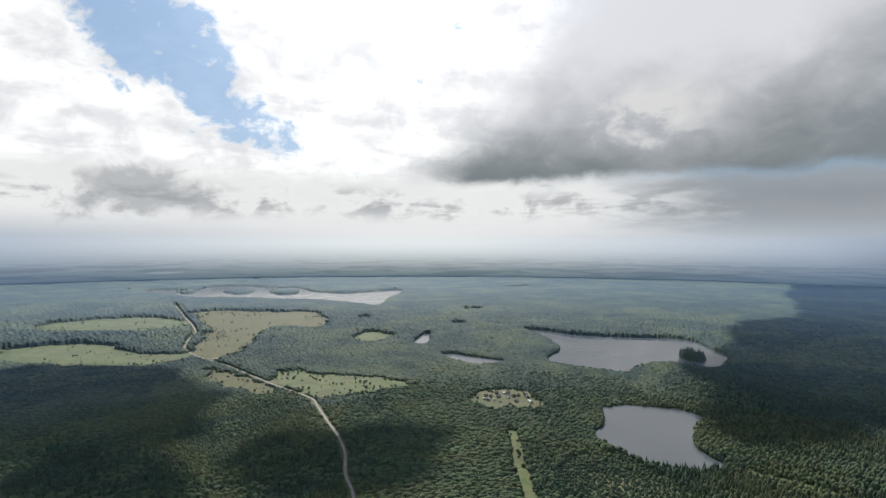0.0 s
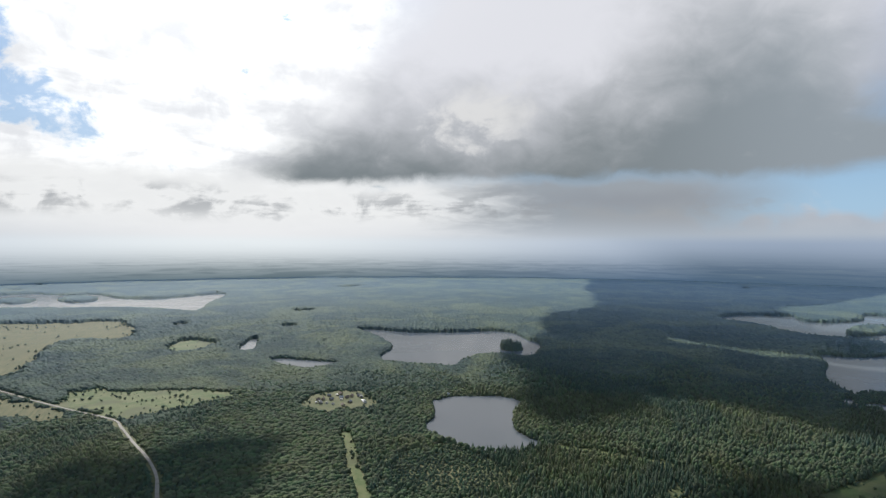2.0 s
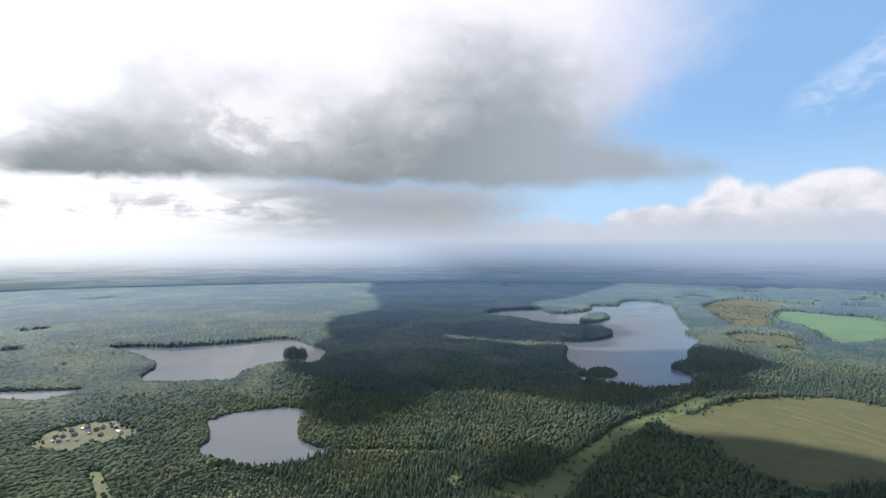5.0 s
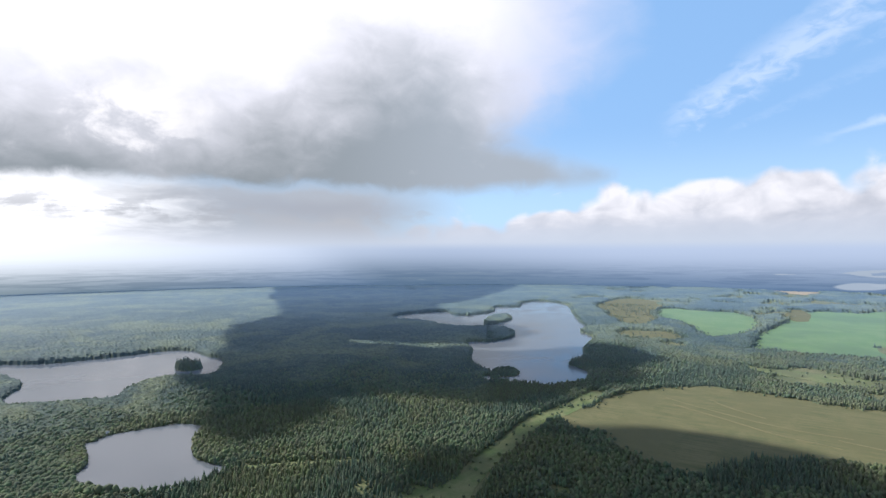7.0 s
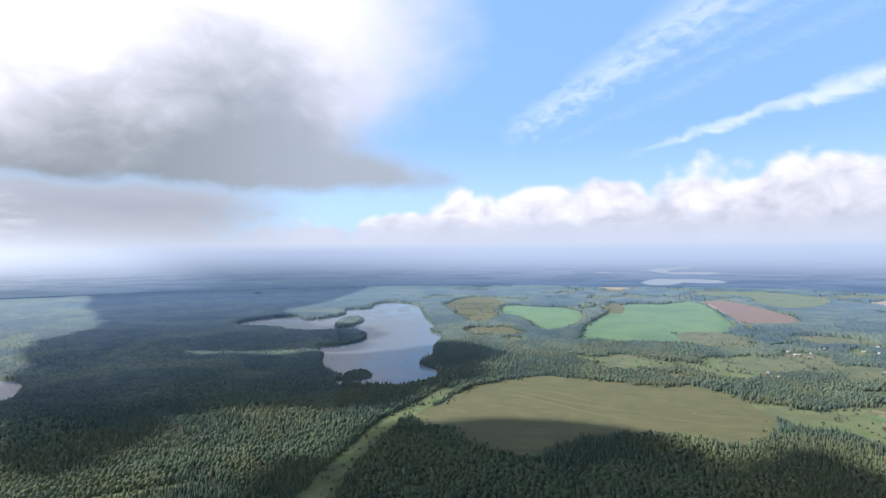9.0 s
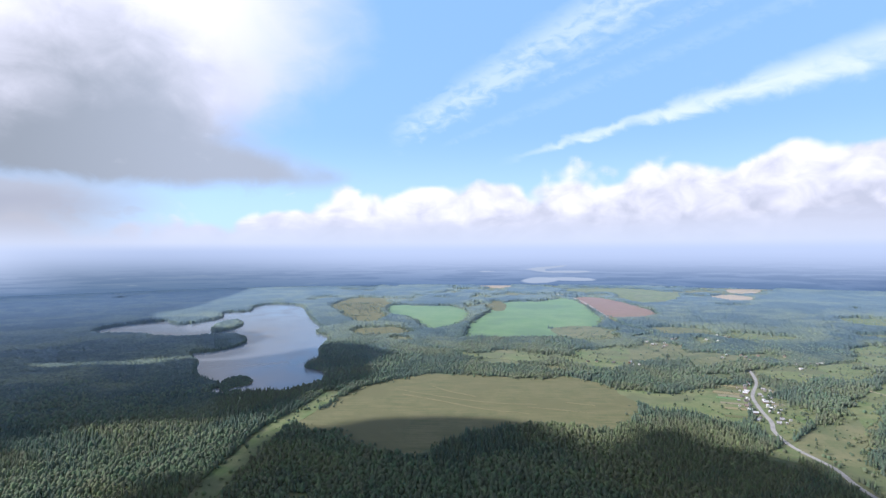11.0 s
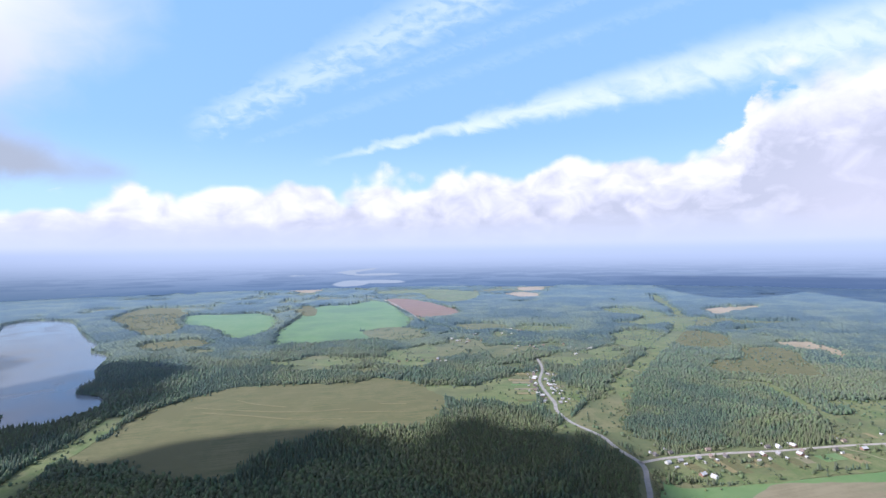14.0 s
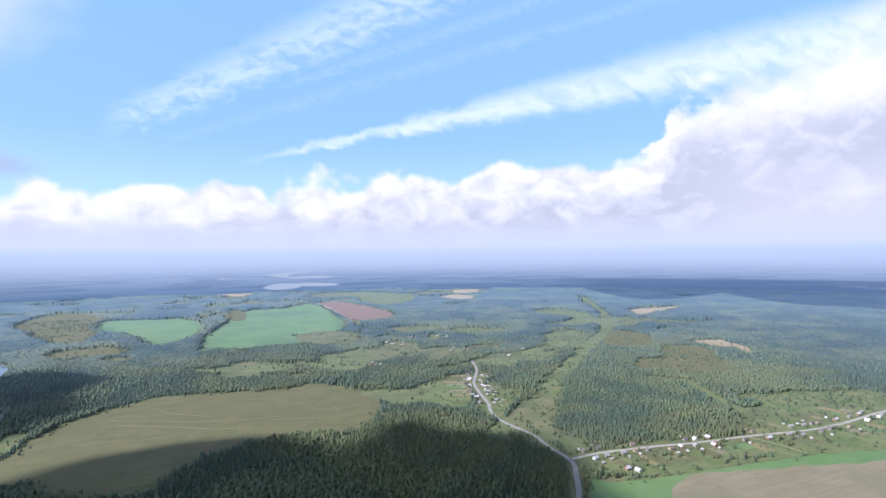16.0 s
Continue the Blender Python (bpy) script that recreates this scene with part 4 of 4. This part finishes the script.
shade_bank([(4320, -2462), (3139, -2073), (2851, -2197), (3167, -2859), (2833, -2771), (2287, -2634), (2064, -2795), (1823, -2917), (3309, -5323), (4113, -4426), (5144, -3276)], 9)
shade_bank([(520, 1200), (560, 1100), (650, 945), (745, 885), (790, 780), (845, 650), (890, 565), (1055, 550), (1160, 520), (1280, 515), (1390, 525), (1495, 545), (1585, 615), (1630, 715), (1500, 830), (1390, 900), (1310, 1010), (1255, 1040), (1185, 1230), (1090, 1400), (970, 1530), (820, 1540), (640, 1380)], 5, 50.0)
shade_bank([(880, 1580), (990, 1490), (1060, 1440), (1160, 1430), (1200, 1310), (1275, 1190), (1330, 1050), (1400, 990), (1520, 1020), (1720, 1080), (1850, 1190), (1840, 1320), (1770, 1420), (1880, 1830), (1665, 1915), (1465, 2115), (1280, 2055), (1050, 1900)], 7, 60.0)
shade_bank([(1300, 1950), (1500, 1850), (1740, 1800), (2300, 1950), (3000, 2150), (4000, 2600), (3400, 3900), (2750, 4200), (2000, 2950)], 13, 170.0)

# ---- buildings ----
def plain(name, col, rough=0.7, metal=0.0, vary=0.25, scale=1.5):
    return surface(name, [tuple(c_ * (1 - vary) for c_ in col), tuple(min(0.9, c_ * (1 + vary * 0.5)) for c_ in col)], scale, rough, 0.5, haze_sheen=0.0)


M_WALLS = [plain("white_plaster", (0.70, 0.68, 0.64)), plain("grey_boards", (0.30, 0.28, 0.25)), plain("yellow_boards", (0.42, 0.37, 0.27)), plain("red_brick", (0.28, 0.17, 0.13))]
M_ROOFS = [plain("pale_sheet_roof", (0.56, 0.57, 0.58), 0.45), plain("slate_grey_roof", (0.34, 0.34, 0.35), 0.6), plain("rusty_roof", (0.22, 0.17, 0.15), 0.7), plain("dark_felt_roof", (0.14, 0.13, 0.13), 0.8)]
M_GLASS = plain("window_glass", (0.05, 0.06, 0.07), 0.1)
M_DOOR = plain("door_paint", (0.20, 0.13, 0.09), 0.5)


def part(name, bm, mat, parent, label=""):
    me = bpy.data.meshes.new(name)
    bm.to_mesh(me)
    bm.free()
    me.materials.append(mat)
    ob = new(name, me)
    ob.parent = parent
    if label:
        tagged(ob, label)
    return ob


def box(bm, x, y, z, w, d, h):
    """A box by its base centre."""
    bmesh.ops.create_cube(bm, size=1.0, matrix=Matrix.Translation((x, y, z + h / 2)) @ Matrix.Diagonal((w, d, h, 1)))
    return bm


def house(w, d, h, pitch, wall, roof, label, category="house", name="house", windows=3):
    """A gabled house: long side along x."""
    base = new(name)
    base.empty_display_size = 2
    rise = d / 2 * math.tan(radians(pitch))
    bm = bmesh.new()
    pts = [(-w / 2, -d / 2, 0), (w / 2, -d / 2, 0), (w / 2, d / 2, 0), (-w / 2, d / 2, 0)]
    lo = [bm.verts.new(p) for p in pts]
    hi = [bm.verts.new((p[0], p[1], h)) for p in pts]
    r0, r1 = bm.verts.new((-w / 2, 0, h + rise)), bm.verts.new((w / 2, 0, h + rise))
    bm.faces.new(lo[::-1])
    for i in range(4):
        j = (i + 1) % 4
        if i == 1:
            bm.faces.new((lo[1], lo[2], hi[2], r1, hi[1]))
        elif i == 3:
            bm.faces.new((lo[3], lo[0], hi[0], r0, hi[3]))
        else:
            bm.faces.new((lo[i], lo[j], hi[j], hi[i]))
    bm.faces.new((hi[0], hi[1], r1, r0)), bm.faces.new((hi[2], hi[3], r0, r1))
    part("wall", bm, wall, base)
    bm = bmesh.new()
    over, th = 0.5, 0.18
    slope = rise / (d / 2)
    prof = [(-d / 2 - over, h - over * slope + 0.03), (0, h + rise + 0.03), (d / 2 + over, h - over * slope + 0.03)]
    for x in (-w / 2 - 0.4, w / 2 + 0.4):
        for y, z in prof:
            bm.verts.new((x, y, z))
        for y, z in prof:
            bm.verts.new((x, y, z + th))
    bm.verts.ensure_lookup_table()
    v = bm.verts
    for a, b in ((0, 1), (1, 2)):
        bm.faces.new((v[a + 3], v[b + 3], v[b + 9], v[a + 9]))
        bm.faces.new((v[a], v[a + 6], v[b + 6], v[b]))
        bm.faces.new((v[a], v[b], v[b + 3], v[a + 3]))
        bm.faces.new((v[a + 6], v[a + 9], v[b + 9], v[b + 6]))
    bm.faces.new((v[0], v[3], v[9], v[6])), bm.faces.new((v[2], v[8], v[11], v[5]))
    bmesh.ops.recalc_face_normals(bm, faces=bm.faces)
    part("roof", bm, roof, base)
    if windows:
        part("chimney", box(bmesh.new(), w * 0.2, 0.5, h + rise * 0.55, 0.6, 0.6, rise * 0.45 + 0.8), M_WALLS[3], base, "red brick chimney")
    for side in (-1, 1):
        for k in range(windows):
            part("window", box(bmesh.new(), (k - (windows - 1) / 2) * w / windows, side * (d / 2 + 0.02), 1.0, 0.95, 0.1, 1.2), M_GLASS, base)
    part("door", box(bmesh.new(), w / 2 + 0.02, 0, 0, 0.1, 0.95, 2.0), M_DOOR, base)
    return tagged(base, label, category)


HOUSES = [
    house(7.5, 6, 2.7, 38, M_WALLS[0], M_ROOFS[0], "white village house with a pale sheet-metal roof"),
    house(7, 5.5, 2.6, 40, M_WALLS[1], M_ROOFS[1], "grey wooden village house with a slate-grey roof"),
    house(7, 5.5, 2.6, 42, M_WALLS[2], M_ROOFS[2], "yellow boarded village house with a rusty red roof"),
    house(9, 6.5, 2.8, 35, M_WALLS[3], M_ROOFS[0], "red brick house with a pale metal roof"),
    house(7, 5.5, 2.6, 40, M_WALLS[1], M_ROOFS[3], "weathered wooden house with a dark felt roof"),
]
SHEDS = [
    house(4.4, 3.2, 2.2, 22, M_WALLS[1], M_ROOFS[0], "small grey shed with a pale metal roof", "shed", "shed", 0),
    house(4.5, 3.2, 2.2, 25, M_WALLS[0], M_ROOFS[1], "small white outbuilding with a grey roof", "shed", "shed", 0),
]
rng = random.Random(7)
taken = []


def settle(kinds, x, y, turn, group, low=0.4):
    for px, py in taken:
        if math.hypot(px - x, py - y) < 8:
            return
    taken.append((x, y))
    ob = rng.choice(kinds)
    if not ob.get("group"):
        tagged(ob, group=group)
        ob.matrix_world = pose(x, y, low, 0, 0, turn)
    else:
        tagged(copy_thing(ob, pose(x, y, low, 0, 0, turn)), group=group)


def along(line, start, stop, gap, off, group, kinds, chance=0.85):
    """Houses on both sides of a road between two distances along it."""
    pts = smooth_line(line, 8)
    seg = np.hypot(*np.diff(pts, axis=0).T)
    run = np.concatenate([[0], np.cumsum(seg)])
    s = start
    while s < stop:
        for side in (-1, 1):
            if rng.random() > chance:
                continue
            q = s + rng.uniform(-0.3, 0.3) * gap
            i = min(max(int(np.searchsorted(run, q)) - 1, 0), len(seg) - 1)
            d = (pts[i + 1] - pts[i]) / seg[i]
            p = pts[i] + d * (q - run[i])
            o = off + rng.uniform(-2, 9)
            turn = math.degrees(math.atan2(d[1], d[0])) + rng.choice((0, 90)) + rng.uniform(-8, 8)
            settle(kinds, p[0] - d[1] * side * o, p[1] + d[0] * side * o, turn, group)
            if rng.random() < 0.6:
                settle(SHEDS, p[0] - d[1] * side * (o + 13) + rng.uniform(-5, 5), p[1] + d[0] * side * (o + 13), turn + rng.choice((0, 90)), group)
        s += gap


def scatter(cx_, cy_, rx, ry, count, group, kinds):
    for _ in range(count):
        a, r = rng.uniform(0, 6.283), math.sqrt(rng.random())
        settle(kinds, cx_ + math.cos(a) * r * rx, cy_ + math.sin(a) * r * ry, rng.uniform(0, 180), group)


along(STRIPS["village_road"][0], 40, 700, 22, 12, "houses along the village road", HOUSES, 0.72)
along(STRIPS["main_road"][0], 520, 830, 21, 12, "houses of the hamlet on the road", HOUSES, 0.85)
settle([HOUSES[0]], 650, -435, 20, "houses along the village road")
settle([HOUSES[3]], 660, -425, 110, "houses along the village road")
settle([HOUSES[1]], 645, -430, 20, "houses along the village road")
settle([HOUSES[0]], 1050, -390, 30, "houses of the hamlet on the road")
scatter(125, 1025, 50, 45, 30, "cottages of the forest allotments", HOUSES[:3] + SHEDS)
scatter(975, 1990, 110, 90, 24, "houses of the far forest hamlet", HOUSES)
scatter(1900, -420, 170, 190, 70, "houses of the distant village", HOUSES)
scatter(1500, -165, 40, 90, 9, "houses of the distant village", HOUSES)
scatter(-1305, 2185, 260, 110, 34, "houses of the western village", HOUSES)
scatter(-830, 2430, 40, 30, 5, "farm sheds by the island lake", [HOUSES[3]])
scatter(1620, -600, 130, 160, 26, "houses of the distant village", HOUSES)
# unused models would stand at the origin
for ob in HOUSES + SHEDS:
    if not ob.get("group"):
        ob.matrix_world = pose(712 + rng.uniform(0, 30), -500, 0.4, 0, 0, 20)
        tagged(ob, group="houses along the village road")

# ---- single trees and bushes ----
M_STEM = surface("birch_bark", [(0.35, 0.33, 0.30), (0.55, 0.53, 0.50)], 0.8, 0.9, 0.3)


def clump(bm, x, y, z, r, rnd):
    """One uneven tuft of leaves."""
    got = bmesh.ops.create_icosphere(bm, subdivisions=1, radius=r, matrix=Matrix.Translation((x, y, z)))
    for v in got["verts"]:
        v.co += Vector((rnd.uniform(-1, 1), rnd.uniform(-1, 1), rnd.uniform(-1, 1))) * r * 0.35


def stem(bm, a, b, r0, r1):
    a, b = Vector(a), Vector(b)
    m = Matrix.Translation((a + b) / 2) @ (b - a).to_track_quat("Z", "Y").to_matrix().to_4x4()
    bmesh.ops.create_cone(bm, cap_ends=True, segments=6, radius1=r0, radius2=r1, depth=(b - a).length, matrix=m)
    return bm


def leafy_tree(height, width, leaf, bark, seed, label):
    rnd = random.Random(seed)
    base = new("tree")
    part("trunk", stem(bmesh.new(), (0, 0, 0), (rnd.uniform(-.3, .3), rnd.uniform(-.3, .3), height * 0.8), 0.22, 0.06), bark, base)
    for k in range(4):
        a, z = k * 1.57 + rnd.uniform(-.4, .4), height * (0.3 + 0.1 * k)
        part("limb", stem(bmesh.new(), (0, 0, z), (math.cos(a) * width * 0.6, math.sin(a) * width * 0.6, z + height * 0.18), 0.10, 0.03), bark, base)
    bm = bmesh.new()
    for _ in range(46):
        u = rnd.random()
        z = height * (0.28 + 0.70 * u)
        rad = width * math.sqrt(max(0.05, 1 - (abs(u - 0.38) / 0.64) ** 2)) * math.sqrt(rnd.random())
        a = rnd.uniform(0, 6.283)
        clump(bm, math.cos(a) * rad, math.sin(a) * rad, z, rnd.uniform(0.5, 1.05) * width * 0.30, rnd)
    part("crown", bm, leaf, base)
    return tagged(base, label, "tree", "single trees in the open")


def spruce_tree(height, width, seed, label):
    rnd = random.Random(seed)
    base = new("tree")
    part("trunk", stem(bmesh.new(), (0, 0, 0), (0, 0, height * 0.95), 0.2, 0.03), M_BARK, base)
    bm = bmesh.new()
    for k in range(9):
        z = height * (0.12 + 0.098 * k)
        r = width * (1 - k / 9.6)
        for j in range(7):
            a = j * 0.9 + k * 0.37 + rnd.uniform(-.2, .2)
            clump(bm, math.cos(a) * r * 0.62, math.sin(a) * r * 0.62, z, r * 0.42, rnd)
    part("crown", bm, M_SPRUCE, base)
    return tagged(base, label, "tree", "single trees in the open")


def bush(width, seed, label):
    rnd = random.Random(seed)
    base = new("bush")
    bm = bmesh.new()
    for k in range(3):
        stem(bm, (0, 0, 0), (rnd.uniform(-1, 1), rnd.uniform(-1, 1), 1.6), 0.08, 0.03)
    part("stem", bm, M_BARK, base)
    bm = bmesh.new()
    for _ in range(16):
        a, r = rnd.uniform(0, 6.283), width * math.sqrt(rnd.random())
        clump(bm, math.cos(a) * r, math.sin(a) * r, rnd.uniform(0.6, 2.6), rnd.uniform(0.7, 1.2), rnd)
    part("foliage", bm, M_BIRCH, base)
    return tagged(base, label, "bush", "bushes on the meadows")


TREES = [leafy_tree(8, 2.4, M_BIRCH, M_STEM, 1, "slender birch with a light green crown on open ground"),
         leafy_tree(7, 2.7, M_BIRCH, M_BARK, 2, "round broadleaved tree with a full green crown"),
         leafy_tree(9, 2.9, M_BIRCH, M_BARK, 3, "tall broadleaved tree with an uneven crown"),
         spruce_tree(8.5, 2.0, 4, "dark pointed spruce on open ground")]
BUSHES = [bush(1.4, 5, "low green bush on a dry meadow"), bush(2.0, 6, "wide green bush on a dry meadow")]
spots = np.array([(rng.uniform(480, 1420), rng.uniform(-1150, 520)) for _ in range(7000)])
open_ = ~land(spots[:, 0], spots[:, 1]) & (np.hypot(spots[:, 0], spots[:, 1]) > 560)
for e in list(LAKE_EDGE.values()) + [FIELD_EDGE[19], FIELD_EDGE[20]]:
    open_ &= ~inside(e, spots[:, 0], spots[:, 1])
for line, width, _ in STRIPS.values():
    open_ &= line_distance(line, spots[:, 0], spots[:, 1]) > 7
bushy = fractal(spots[:, 0], spots[:, 1], 90, 77, 3)
in_meadow = inside(FIELD_EDGE[6], spots[:, 0], spots[:, 1])
chance = np.where(in_meadow, 0.0, np.clip((bushy - 0.36) * 1.6, 0, 0.5))
garden = inside(FIELD_EDGE[21], spots[:, 0], spots[:, 1]) | inside(FIELD_EDGE[22], spots[:, 0], spots[:, 1])
chance = np.where(garden, 0.42, chance)
spots = spots[open_ & (np.array([rng.random() for _ in spots]) < chance)]
used = set()
for x, y in spots[:640]:
    if any(math.hypot(px - x, py - y) < 7 for px, py in taken):
        continue
    ob = rng.choice(TREES + BUSHES + BUSHES)
    k = rng.uniform(0.6, 1.1)
    m = pose(x, y, 0.3, 0, 0, rng.uniform(0, 360)) @ Matrix.Diagonal((k, k, k, 1))
    if ob.name not in used:
        used.add(ob.name)
        ob.matrix_world = m
    else:
        copy_thing(ob, pose(x, y, 0.3, 0, 0, rng.uniform(0, 360)))

# ---- garden plots behind the village houses ----
def plots(line, start, stop, group):
    """Narrow plots of grass, crops and soil, at right angles to a road."""
    pts = smooth_line(line, 8)
    seg = np.hypot(*np.diff(pts, axis=0).T)
    run = np.concatenate([[0], np.cumsum(seg)])
    s, k = start, 0
    while s < stop:
        wide_ = rng.uniform(9, 24)
        for side in (-1, 1):
            if rng.random() < 0.3:
                continue
            i = min(max(int(np.searchsorted(run, s)) - 1, 0), len(seg) - 1)
            d = (pts[i + 1] - pts[i]) / seg[i]
            p = pts[i] + d * (s - run[i])
            nrm = np.array((-d[1], d[0])) * side
            a_, b_ = rng.uniform(20, 30), rng.uniform(45, 75)
            q = [p + nrm * a_, p + nrm * b_, p + nrm * b_ + d * wide_ * 0.9, p + nrm * a_ + d * wide_ * 0.9]
            mid = sum(q) / 4
            if land(mid[None, 0], mid[None, 1])[0]:
                continue
            k += 1
            tagged(new("garden_plot", slab("garden_plot", np.array(q), 0.60 + 0.004 * (k % 9), rng.choice((M_GREEN, M_TAN, M_HAY, M_BROWN, M_LUSH, M_LUSH, M_ROUGH)))), "narrow village garden plot", "garden plot", group, "structure")
        s += wide_


plots(STRIPS["village_road"][0], 30, 640, "plots along the village road")
plots(STRIPS["main_road"][0], 520, 800, "plots of the hamlet")

# ---- small marks: a sandy bathing shore, a lakeside hut, mowing tracks ----
tagged(new("bathing_shore", ribbon("bathing_shore", [(395, 988), (425, 978), (447, 948)], 7.0, 0.62, M_SAND, 2.0)), "narrow sandy shore of a small lake", "shore", kind="structure")
hut = house(5, 4, 4.2, 45, M_WALLS[0], M_ROOFS[0], "tall white hut at the lake shore", "hut", "lake_hut", 1)
hut.matrix_world = pose(330, 996, 0.4, 0, 0, 20)
for k, line in enumerate(([(1134, 356), (1104, 280), (1075, 192), (1063, 118), (1068, 49)], [(1174, 283), (1135, 235), (1104, 174)], [(1048, 67), (1039, 6), (1032, -37), (1031, -60)], [(1093, -7), (1080, -63)], [(1095, 330), (1055, 230), (1020, 150), (1005, 60)])):
    tagged(new("mowing_track", ribbon("mowing_track", line, 1.8, 0.46 + 0.02 * k, M_HAY, 0.7)), "pale wheel track across the dry meadow", "track", kind="structure")
